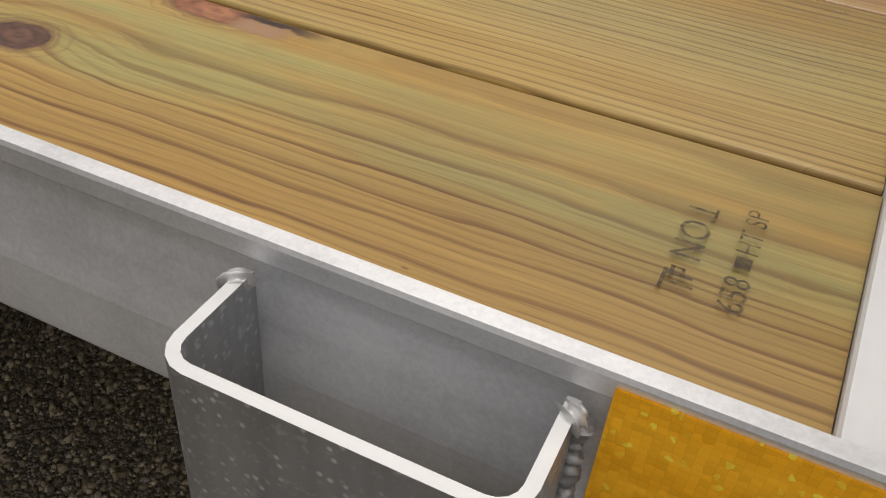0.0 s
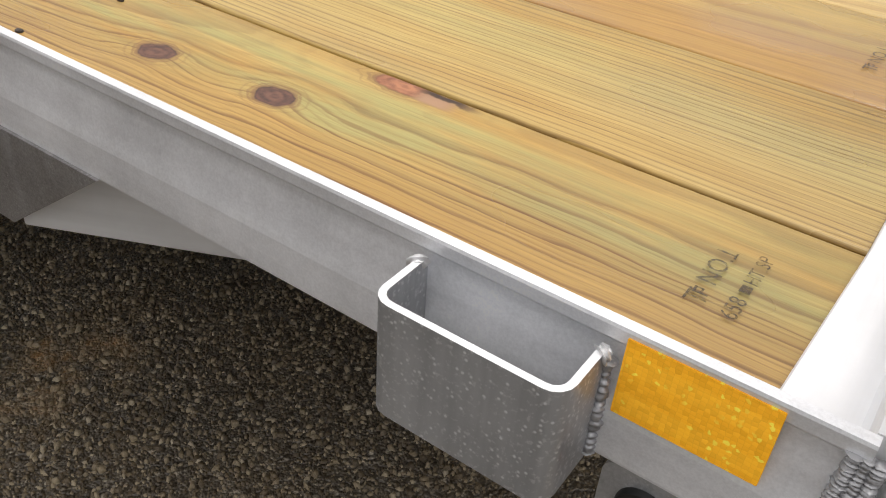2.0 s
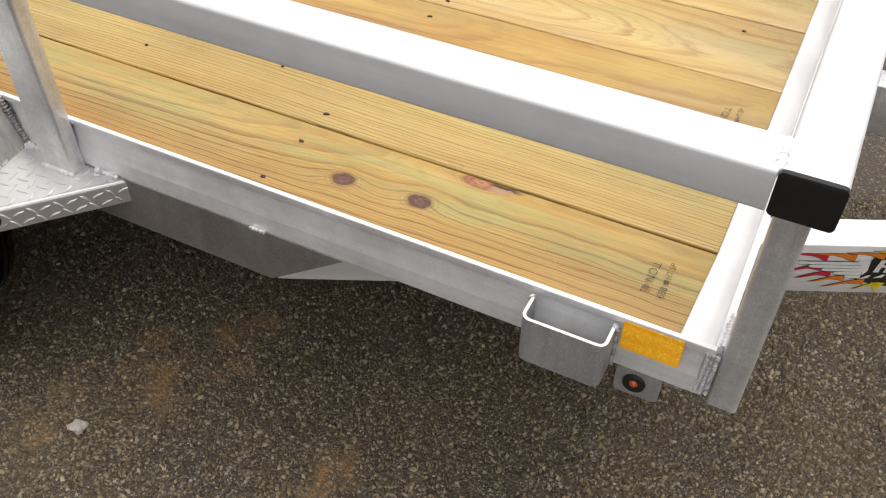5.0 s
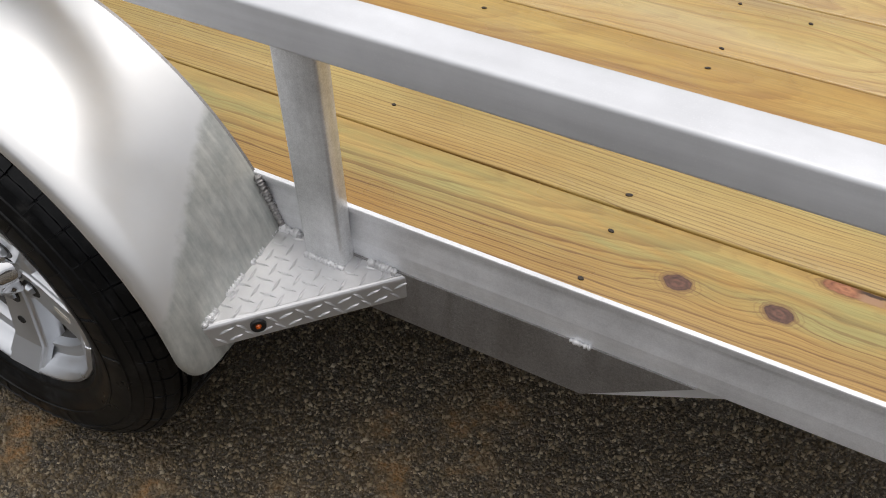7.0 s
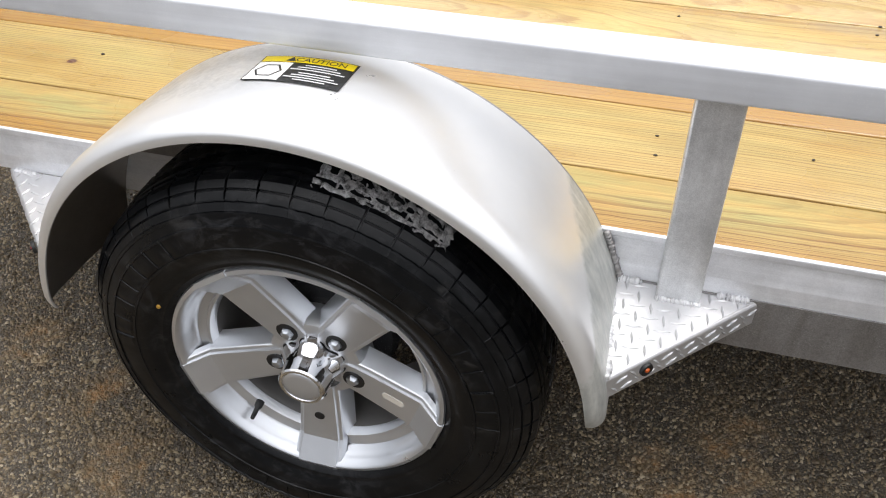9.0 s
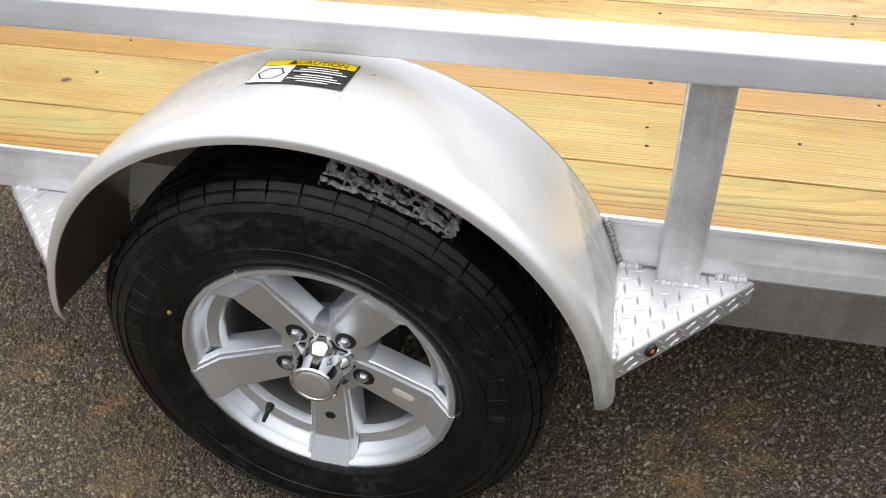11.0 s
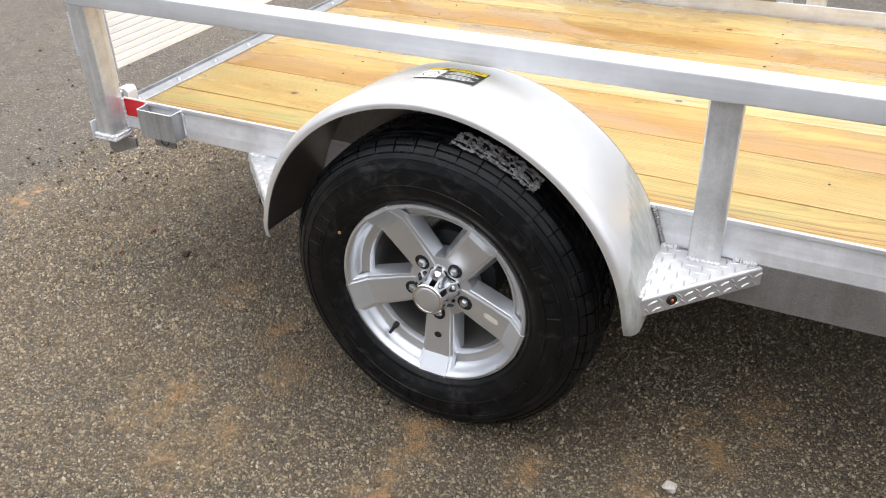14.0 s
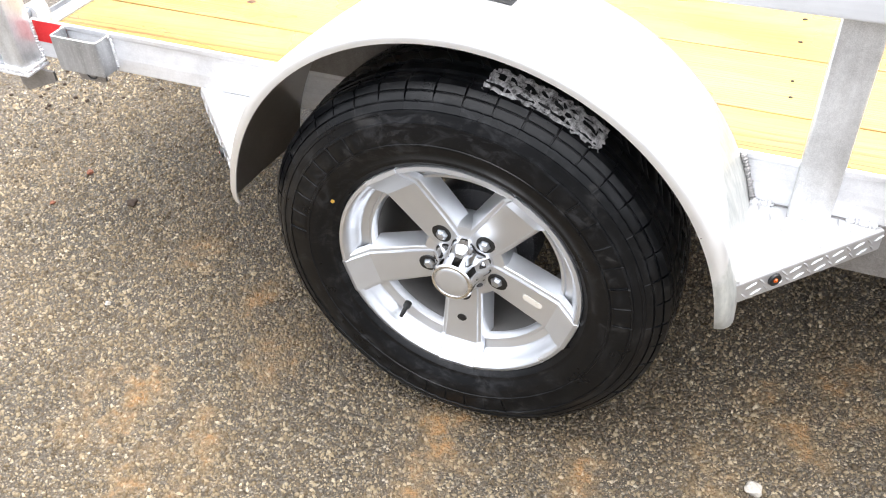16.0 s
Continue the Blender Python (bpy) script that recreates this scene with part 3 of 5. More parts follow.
def bead(bm, p, q, size, rough=0.3, step=0.006):
    """A rippled weld bead from p to q, in one piece."""
    p, q = Vector(p), Vector(q)
    along = (q - p).normalized()
    side = along.orthogonal().normalized()
    up = along.cross(side)
    n = max(6, int((q - p).length / step * 6))
    seed = random.random() * 50
    rows = []
    for k in range(n + 1):
        t = k / n
        c = p.lerp(q, t)
        wave = 1 + 0.22 * math.cos(2 * math.pi * k / 6) + 2.2 * rough * noise.noise(Vector((k * 0.31, seed, 0)))
        s = size * max(0.25, wave) * (1 if 0 < k < n else 0.35)
        row = []
        for i in range(9):
            a = 2 * math.pi * i / 9
            d = side * math.cos(a) + up * math.sin(a)
            row.append(c + d * s * (1 + 0.35 * noise.noise(Vector((k * 0.6, i * 0.9, seed)))))
        rows.append(row)
    loft(bm, rows)
    return bm


def words(text, size, put, name, material, parent, align="LEFT"):
    """Lettering in the built-in font, laid on a surface by put(u, v)."""
    curve = bpy.data.curves.new("letters", "FONT")
    curve.body, curve.size, curve.align_x, curve.extrude = text, size, align, 0.0
    curve.resolution_u = 3
    tmp = new("letters", curve)
    dg = bpy.context.evaluated_depsgraph_get()
    mesh = bpy.data.meshes.new_from_object(tmp.evaluated_get(dg))
    bpy.data.objects.remove(tmp)
    bpy.data.curves.remove(curve)
    for v in mesh.vertices:
        v.co = put(v.co.x, v.co.y)
    mesh.name = name
    mesh.materials.clear()
    mesh.materials.append(material)
    ob = new(name, mesh)
    ob.parent = parent
    return ob


# ---- ground ----
DECK, RAIL, FAR = 0.442, 0.481, 1.318
FRONT, REAR = -0.0355, -2.244

bm = bmesh.new()
size, cuts = 150.0, 24
bmesh.ops.create_grid(bm, x_segments=cuts, y_segments=cuts, size=size)
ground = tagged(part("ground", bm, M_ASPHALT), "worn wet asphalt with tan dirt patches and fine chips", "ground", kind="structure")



def chip_field(name, step, material):
    """Angular chips standing proud of the binder: each a four-sided stone with a tilted top."""
    r = np.random.default_rng(4)
    gx, gy = np.meshgrid(np.arange(-3.1, 0.75, step), np.arange(-0.85, 1.1, step))
    x, y = gx.ravel(), gy.ravel()
    x, y = x + r.uniform(-0.48, 0.48, x.size) * step, y + r.uniform(-0.48, 0.48, x.size) * step
    far = np.where(x < -2.0, 0.45 + (-2.0 - x) * 0.5, np.where(x > -0.25, 0.5 + (x + 0.25) * 1.1, 0.5))
    wave = [(r.uniform(120, 420), r.uniform(0, 6.3), r.uniform(0, 6.3)) for _ in range(14)]
    crowd = sum(np.sin(f * (x * math.cos(d) + y * math.sin(d)) + p) for f, d, p in wave) / 2.6
    keep = (y > -0.86 + 0.36 * (x + 1.93)) & (y < far) & (r.random(x.size) < np.clip((x + 3.1) / 0.5, 0, 1) * np.clip(0.86 + 0.28 * crowd, 0.45, 0.97))
    x, y = x[keep], y[keep]
    n = x.size
    s = step * r.choice((0.27, 0.38, 0.50, 0.64, 0.86), n, p=(0.22, 0.25, 0.25, 0.18, 0.10))
    a = r.uniform(0, 2 * np.pi, n)[:, None] + np.arange(4) * np.pi / 2 + r.uniform(-0.45, 0.45, (n, 4))
    rad = s[:, None] * r.uniform(0.62, 1.30, (n, 4)) * (1 + 0.3 * np.cos(2 * (np.arange(4) * np.pi / 2))[None, :] * r.uniform(-1, 1, (n, 1)))
    low = np.stack([x[:, None] + rad * np.cos(a), y[:, None] + rad * np.sin(a), np.full((n, 4), -0.0006)], 2)
    cut = r.uniform(0.45, 0.85, (n, 1))
    tilt, way = r.uniform(0, 0.42, (n, 1)), r.uniform(0, 2 * np.pi, (n, 1))
    tall = s[:, None] * r.uniform(0.40, 1.15, (n, 1)) + tilt * rad * cut * np.cos(a - way)
    top = np.stack([x[:, None] + rad * cut * np.cos(a), y[:, None] + rad * cut * np.sin(a), np.maximum(tall, 0.0002)], 2)
    verts = np.concatenate([low, top], 1).reshape(-1, 3)
    quads = np.array([(4, 5, 6, 7)] + [(k, (k + 1) % 4, 4 + (k + 1) % 4, 4 + k) for k in range(4)])
    loops = (quads[None] + 8 * np.arange(n)[:, None, None]).reshape(-1)
    mesh = bpy.data.meshes.new(name)
    mesh.vertices.add(len(verts))
    mesh.vertices.foreach_set("co", verts.ravel().astype(np.float32))
    mesh.loops.add(len(loops))
    mesh.loops.foreach_set("vertex_index", loops.astype(np.int32))
    mesh.polygons.add(len(loops) // 4)
    mesh.polygons.foreach_set("loop_start", np.arange(0, len(loops), 4, dtype=np.int32))
    mesh.update(calc_edges=True)
    mesh.materials.append(material)
    return new(name, mesh)


tagged(chip_field("asphalt_chips", 0.0056, M_CHIPS), "grey and tan stone chips set in the asphalt surface", "gravel", kind="stuff")


def stone(name, x, y, s, material, seed, label, category):
    r = random.Random(seed)
    bm = bmesh.new()
    bmesh.ops.create_icosphere(bm, subdivisions=3, radius=s)
    for v in bm.verts:
        v.co *= 1 + 0.5 * noise.noise(v.co * (1.3 / s) + Vector((seed, 0, 0)))
        v.co.z *= 0.6
    z = -min(v.co.z for v in bm.verts) - 0.001
    ob = part(name, bm, material, None, smooth=True, angle=60)
    ob.matrix_world = pose(x, y, z, 0, 0, r.random() * 360)
    return tagged(ob, label, category, group=category + "s on the asphalt")


stone("pale_stone", -0.853, -0.172, 0.013, M_STONE, 3, "small pale rough stone lying on the asphalt", "stone")
stone("pale_stone", -2.400, 0.022, 0.006, M_RUST, 5, "small reddish stone lying on the asphalt", "stone")
stone("pale_stone", -2.399, 0.147, 0.008, M_RUST, 7, "small reddish stone lying on the asphalt", "stone")
stone("pale_stone", -2.065, -0.196, 0.006, M_STONE, 9, "small pale rough stone lying on the asphalt", "stone")
rng = random.Random(12)
for k in range(90):
    a, b = rng.gauss(0, 1), rng.gauss(0, 1)
    x, y = (-2.90 + 0.17 * a, 0.38 + 0.09 * b) if k < 60 else (-2.74 + 0.10 * a, 0.58 + 0.05 * b) if k < 74 else (-3.5 + 0.3 * a, 0.8 + 0.25 * b)
    stone("mud_clod", x, y, rng.uniform(0.002, 0.006), M_CLOD, 20 + k, "dark crumb of mud lying on the asphalt", "clod")
stone("mud_clod", -2.224, 0.082, 0.011, M_CLOD, 90, "dark crumb of mud lying on the asphalt", "clod")

# unseen dark wall, added behind the camera to block low sky light
bm = bmesh.new()
box(bm, -18.0, 16.0, -9.25, -9.00, -0.05, 2.4, 0.02)
tagged(part("sky_block_wall", bm, plain("dark_blocker", (0.12, 0.113, 0.103), 0.85, 0.2, 3.0, 0.3)), "plain dark unseen wall added to block low sky light", "wall", kind="structure")

# ---- the trailer ----
trailer = tagged(new("utility_trailer"), "aluminium utility trailer with yellow pine deck, open side rails, round fenders", "trailer")
trailer.empty_display_size = 0.2

# deck boards, each with its own grain
BOARD_LOOKS = [
    wood("pine_flat_sawn", 0.165, 0.085, 0.022, 0.0086, (0.50, 0.345, 0.112), (0.155, 0.062, 0.018), ((-0.498 - REAR, 0.090, 0.0120, 0.008, False), (-0.391 - REAR, 0.096, 0.0120, 0.008, False), (-0.338 - REAR, 0.164, 0.0100, 0.007, True)), 0.8, 0.34, 0.85, 0.64, 0.45, 0.115, 0.5),
    wood("pine_fine_grain", 0.35, 0.02, 0.010, 0.0062, (0.51, 0.375, 0.130), (0.16, 0.078, 0.024), ((0.307, 0.080, 0.0065, 0.003, False),), 0.35, 0.34, 0.75, 0.56, 0.25),
    wood("pine_heart_edge", 0.16, 0.12, 0.04, 0.009, (0.53, 0.36, 0.112), (0.28, 0.13, 0.036), (), 0.12, 0.26, 0.6, 0.5, 0.35, 0.125, 0.75, 0.5),
    wood("pine_cathedral", 0.07, 0.07, 0.035, 0.010, (0.58, 0.43, 0.170), (0.32, 0.155, 0.05), ((1.167, 0.020, 0.0065, 0.005, False),), 0.3, 0.25, 0.55, film=0.8),
    wood("pine_pale", 0.02, 0.16, 0.02, 0.008, (0.57, 0.42, 0.165), (0.29, 0.14, 0.045), ((2.063, 0.0945, 0.0058, 0.005, False), (0.496, 0.165, 0.0075, 0.005, False)), 0.25, 0.24, 0.55, 0.5, film=0.9),
]
SEAMS = [0.0100] + [0.1855 + 0.1870 * k for k in range(7)]
KINDS = [0, 1, 2, 3, 4, 2, 3]
boards = []
for k, (y0, y1) in enumerate(zip(SEAMS, SEAMS[1:])):
    bm = bmesh.new()
    w, lift = y1 - y0 - 0.0028, random.uniform(-0.0012, 0.0008)
    out = rounded(0, w, -0.038, 0, 0.0032, 3)
    n = 40
    rings = []
    for i in range(n + 1):
        x = (FRONT - REAR) * i / n
        skew = 0.0065 if k == 0 and i == n else 0.0
        rings.append([(x - skew * (1 - a / w), a + 0.0009 * math.sin(x * 3.1 + k), b - 0.0009 * (2 * a / w - 1) ** 2 * (1 if b > -0.01 else 0)) for a, b in out])
    loft(bm, rings)
    b = part("deck_board", bm, BOARD_LOOKS[KINDS[k]], trailer, smooth=True, angle=50)
    b.matrix_basis = pose(REAR, y0, DECK + lift)
    boards.append((b, y0, w))


def screw_mesh():
    bm = bmesh.new()
    spin(bm, [(0.0, 0.0), (0.0018, 0.0), (0.0025, -0.0002), (0.0033, -0.0002), (0.0037, 0.001)], 10)
    bmesh.ops.rotate(bm, verts=bm.verts[:], cent=(0, 0, 0), matrix=Matrix.Rotation(radians(-90), 3, "X"))
    mesh = bpy.data.meshes.new("screw")
    bm.to_mesh(mesh)
    bm.free()
    mesh.materials.append(M_SCREW)
    return mesh


SCREW = screw_mesh()
ROWS = ((-0.590, ((0, 0.057), (0, 0.142), (1, 0.210), (1, 0.311), (2, 0.420), (2, 0.516), (3, 0.575), (3, 0.712), (4, 0.746), (4, 0.890), (5, 0.965), (5, 1.07), (6, 1.15), (6, 1.26))),
        (-0.938, ((1, 0.237), (1, 0.289), (2, 0.430), (2, 0.520), (3, 0.590), (3, 0.700), (4, 0.780), (4, 0.880), (5, 0.965), (5, 1.07), (6, 1.15), (6, 1.26))),
        (-1.900, ((1, 0.300), (2, 0.425), (2, 0.52), (3, 0.60), (3, 0.70), (4, 0.79), (4, 0.88), (5, 0.97), (5, 1.07))))
for line, spots in ROWS + ((-0.720, ((1, 0.283),)), (-0.492, ((3, 0.701),)), (-0.122, ((3, 0.705),))):
    for k, y in spots:
        b, y0, w = boards[k]
        s = new("screw", SCREW)
        s.parent = b
        s.matrix_basis = pose(line - REAR + random.uniform(-0.006, 0.006), y - y0, 0.0004, 0, 0, random.uniform(-25, 25)) @ Matrix.Diagonal((random.uniform(0.6, 1.3), random.uniform(0.5, 0.8), 1, 1))


# side rails: a tall lip above the deck with a heavier foot
def rail_profile(side):
    s = 1 if side < 0 else -1
    base = 0.003 if side < 0 else FAR
    pts = [(-0.0010, 0.4815), (0.0046, 0.4815), (0.0046, 0.4075), (-0.0012, 0.4075), (-0.0016, 0.4095), (-0.0016, 0.4330), (-0.0010, 0.4365), (0.0008, 0.4460), (0.0024, 0.4570), (0.0030, 0.4640), (0.0030, 0.4690), (0.0014, 0.4712), (-0.0010, 0.4735), (-0.0016, 0.4800)]
    return [(base + s * a, z) for a, z in pts]


for side in (-1, 1):
    bm = bmesh.new()
    loft(bm, [[(x, y, z) for y, z in rail_profile(side)] for x in (-2.2315, -1.2, 0.0)])
    part("side_rail", bm, M_ALU, trailer, "mill-finish aluminium side rail")


def tube(name, axis, lo, hi, a0, a1, b0, b1, material=None, label="", parent=None):
    bm = bmesh.new()
    bar(bm, axis, lo, hi, a0, a1, b0, b1, 0.0045, 4)
    return part(name, bm, material or M_TUBE, parent or trailer, label, smooth=True, angle=30)


TOP0, TOP1 = 0.7060, 0.7480
OUT0, OUT1 = -0.0480, 0.0026
tube("top_rail", "x", -2.283, -0.0015, OUT0, OUT1, TOP0, TOP1, M_TUBE, "square aluminium tube top rail")
tube("top_rail", "x", -2.283, -0.0015, FAR + 0.0004, FAR + 0.051, TOP0, TOP1, M_TUBE, "square aluminium tube top rail")
tube("front_top_rail", "y", -0.044, FAR + 0.04, 0.0, 0.0508, TOP0, TOP1, M_TUBE, "square aluminium tube front rail")
for y0, y1 in ((0.0035, 0.0543), (0.6515, 0.7023), (FAR - 0.054, FAR - 0.0032)):
    tube("front_post", "z", 0.396, TOP0 + 0.0002, 0.0066, 0.0385, y0, y1, M_POST)
for a, b in ((OUT0, OUT1), (FAR + 0.0004, FAR + 0.051)):
    inset = (-0.0225, OUT1) if a < 0 else (FAR + 0.0004, FAR + 0.0255)
    tube("side_post", "z", 0.4050, TOP0 + 0.0002, -0.9065, -0.8520, *inset, M_POST)
    tube("rear_post", "z", 0.3985, TOP0 + 0.0002, -2.2830, -2.2322, a, b, M_POST)

# black end cap on the front rail's open end
for y0, y1 in ((-0.0495, -0.0435), (FAR + 0.0395, FAR + 0.0455)):
    bm = bmesh.new()
    loft(bm, [[(a, y, b) for a, b in rounded(-0.0004 - g, 0.0512 + g, TOP0 - 0.0004 - g, TOP1 + 0.0004 + g, 0.005, 4)] for y, g in ((y0, -0.002), (y0 + 0.0012, 0.0), (y1, 0.0))])
    part("end_cap", bm, M_CAP, trailer, "black plastic end cap", smooth=True, angle=35)

# front beam: flat flange beside the boards, groove, upright lip
bm = bmesh.new()
prof = [(-0.0350, DECK - 0.03), (-0.0350, DECK + 0.0035), (-0.0340, DECK + 0.005), (-0.0060, DECK + 0.005), (-0.0030, DECK + 0.0075), (-0.0020, 0.4808), (0.0060, 0.4808), (0.0060, 0.4080), (-0.0345, 0.4080)]
loft(bm, [[(a - (s if a < -0.03 else 0.0), y, b) for a, b in prof] for y, s in ((0.0095, 0.0065), (0.184, 0.0), (0.5, 0.0), (FAR - 0.0065, 0.0))])
part("front_beam", bm, M_BEAM, trailer, "flanged aluminium front beam")

# rear beam: flat angle with round bolt heads and a second lip
bm = bmesh.new()
prof = [(REAR + 0.0015 + a, DECK + b) for a, b in ((0.0, -0.045), (0.0, 0.0030), (-0.0015, 0.0048), (-0.0330, 0.0048), (-0.0345, -0.004), (-0.0460, -0.004), (-0.0470, 0.0065), (-0.0510, 0.0065), (-0.0520, -0.033), (-0.0015, -0.033))]
loft(bm, [[(a, y, b) for a, b in prof] for y in (0.0095, 0.6, FAR - 0.0065)])
rear_beam = part("rear_beam", bm, M_SILL, trailer, "flat aluminium rear sill bolted through the deck")
for k in range(9):
    bm = bmesh.new()
    spin(bm, [(0.0, -0.0042), (0.004, -0.0037), (0.0068, -0.0016), (0.0074, 0.0005)], 14)
    b = part("bolt", bm, M_ZINC, rear_beam, smooth=True, angle=60)
    b.matrix_basis = pose(REAR - 0.017, 0.075 + 0.142 * k, DECK + 0.0048, -90)

# cross members below the deck
for x in (-0.590, -0.940, -1.290, -1.640, -1.985):
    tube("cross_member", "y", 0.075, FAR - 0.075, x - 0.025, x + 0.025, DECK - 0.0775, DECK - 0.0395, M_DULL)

# tongue: two members meeting ahead, one straight in the middle, and the plates that carry them along the rails
ang = math.atan2(0.049, 0.104)


def tongue_arm(sign):
    bm = bmesh.new()
    bar(bm, "x", 0.0, 1.62, 0.0, 0.0508, 0.3200, 0.4072, 0.004, 3)
    ob = part("tongue_arm", bm, M_ARM, trailer, "aluminium tube tongue arm", smooth=True, angle=30)
    ob.matrix_basis = pose(-0.5500, 0.0035, 0, 0, 0, math.degrees(ang)) if sign < 0 else pose(-0.5500, FAR - 0.0035, 0, 0, 0, -math.degrees(ang)) @ pose(0, -0.0508, 0)
    return ob


arm_near, arm_far = tongue_arm(-1), tongue_arm(1)
tube("tongue_beam", "x", -0.5, 1.05, 0.7028, 0.7536, 0.3198, 0.4070, M_POST, "aluminium tube middle tongue")
for s in (-1, 1):
    bm = bmesh.new()
    y0, y1 = (-0.0005, 0.0034) if s < 0 else (FAR - 0.0034, FAR + 0.0005)
    slab(bm, [(-1.02, 0.3230), (-0.557, 0.3230), (-0.440, 0.4074), (-1.02, 0.4074)], y0, y1, lambda a, b, c: (a, c, b))
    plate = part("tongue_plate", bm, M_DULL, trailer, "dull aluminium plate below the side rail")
    if s < 0:
        bm = bmesh.new()
        bead(bm, (-0.578, -0.001, 0.4080), (-0.553, -0.001, 0.4080), 0.0026)
        part("weld", bm, M_WELD, trailer, smooth=True, angle=80)


# stake pockets: bent strap, open above and below
def stake_pocket(x0, x1, y0, z0, z1, r=0.010):
    t = 0.0036
    bm = bmesh.new()

    def outline(g):
        pts = [(x1 - g, 0.0015)]
        for k in range(5):
            a = radians(0 - 90 * k / 4)
            pts.append((x1 - r + (r - g) * math.cos(a), y0 + r + (r - g) * math.sin(a)))
        for k in range(5):
            a = radians(270 - 90 * k / 4)
            pts.append((x0 + r + (r - g) * math.cos(a), y0 + r + (r - g) * math.sin(a)))
        pts.append((x0 + g, 0.0015))
        return pts

    o, i = outline(0.0), outline(t)
    ring = o + i[::-1]
    loft(bm, [[(a, b, z) for a, b in ring] for z in (z0, z0 + 0.0012, z1 - 0.0012, z1)], True, False)
    vs = list(bm.verts)
    n = len(ring)
    for base, flip in ((0, True), (3 * n, False)):
        for k in range(len(o) - 1):
            q = [vs[base + k], vs[base + k + 1], vs[base + n - 2 - k], vs[base + n - 1 - k]]
            # top rim in brighter M_ARM: bare cut edge, plus skylight put into colour
            bm.faces.new(q[::-1] if flip else q).material_index = int(not flip)
    pk = part("stake_pocket", bm, [M_POCKET, M_ARM], trailer, "bent aluminium stake pocket welded to the rail", smooth=True, angle=45)
    for x in (x0 - 0.001, x1 + 0.001):
        bm = bmesh.new()
        bead(bm, (x, 0.0005, z0 + 0.004), (x, 0.0005, z1 - 0.006), 0.0027, 0.3, 0.0040)
        part("weld", bm, M_SOOT if x > x0 and x1 > -1 else M_WELD, pk, smooth=True, angle=80)
        bm = bmesh.new()
        bead(bm, (x + (0.003 if x < x0 else -0.003), -0.004, z1 - 0.003), (x, 0.0005, z1 - 0.001), 0.0036, 0.4, 0.003)
        part("weld_end", bm, M_WELD, pk, smooth=True, angle=80)
    return pk


stake_pocket(-0.1958, -0.1010, -0.0365, 0.4030, 0.4695)
stake_pocket(-2.1570, -2.0540, -0.0360, 0.4130, 0.4780, 0.0058)

# reflective tape
bm = bmesh.new()
slab(bm, rounded(-0.0945, -0.0308, 0.4368, 0.4778, 0.0004, 1), 0.0026, 0.0008, lambda a, b, c: (a, c, b))
part("reflective_tape", bm, M_TAPE_AMBER, trailer, "amber honeycomb reflective tape")
bm = bmesh.new()
slab(bm, rounded(-2.2300, -2.1585, 0.4380, 0.4796, 0.0004, 1), 0.0026, 0.0008, lambda a, b, c: (a, c, b))
part("reflective_tape", bm, M_TAPE_RED, trailer, "red reflective tape")


# marker lamps
def marker_lamp(name, m, lens, parent, label, big=1.0):
    bm = bmesh.new()
    spin(bm, [(0.0052 * big, 0.001), (0.0054 * big, -0.0026), (0.0085 * big, -0.0040), (0.0122 * big, -0.0034), (0.0130 * big, -0.0012), (0.0130 * big, 0.001)], 24)
    g = part(name, bm, M_GROMMET, parent, label, smooth=True, angle=50)
    g.matrix_basis = m
    bm = bmesh.new()
    spin(bm, [(0.0, -0.0056), (0.0016, -0.0054), (0.0019, -0.0042), (0.0034, -0.0046), (0.0048, -0.0034), (0.0054, -0.001)], 20)
    bmesh.ops.scale(bm, vec=(big, 1, big), verts=bm.verts[:])
    part("lens", bm, lens, g, smooth=True, angle=40)
    return g


bm = bmesh.new()
slab(bm, rounded(-0.0920, -0.0415, 0.3650, 0.4070, 0.007, 4), 0.0025, 0.0060, lambda a, b, c: (a, c, b))
part("lamp_bracket", bm, M_SILL, trailer, "dull aluminium lamp tab", smooth=True, angle=40)
marker_lamp("marker_lamp", pose(-0.0700, 0.0022, 0.3870), M_AMBER, trailer, "amber marker lamp in a black grommet")

# welds at the front corner
for k in range(3):
    bm = bmesh.new()
    bead(bm, (-0.0075 + 0.0050 * k, 0.0028, 0.411), (-0.0050 + 0.0042 * k, 0.0028, 0.474), 0.0027, 0.18, 0.0024)
    part("corner_weld", bm, M_SOOT, trailer, "sooty rippled corner weld", smooth=True, angle=80)
bm = bmesh.new()
bead(bm, (-0.0015, OUT0 + 0.003, TOP1 - 0.0035), (-0.0015, OUT1 - 0.002, TOP1 - 0.0045), 0.0048, 0.12, 0.009)
part("weld", bm, M_WELD, trailer, smooth=True, angle=80)
bm = bmesh.new()
bead(bm, (0.0052, 0.008, 0.4806), (0.0052, 0.060, 0.4806), 0.0034, 0.25, 0.005)
part("weld", bm, M_WELD, trailer, "pale weld along the front lip", smooth=True, angle=80)
bm = bmesh.new()
bead(bm, (-0.024, 0.003, 0.4045), (-0.040, 0.003, 0.4050), 0.0020, 0.3, 0.004)
part("weld", bm, M_DULL, trailer, smooth=True, angle=80)

# ---- fender and its step plates ----
FX, FZ, FR, FLARE = -1.320, 0.316, 0.3735, 0.0120


def fender_radius(y):
    """The fender opens slightly towards its outer edge."""
    return FR + FLARE * max(0.0, min(1.0, -y / 0.172))



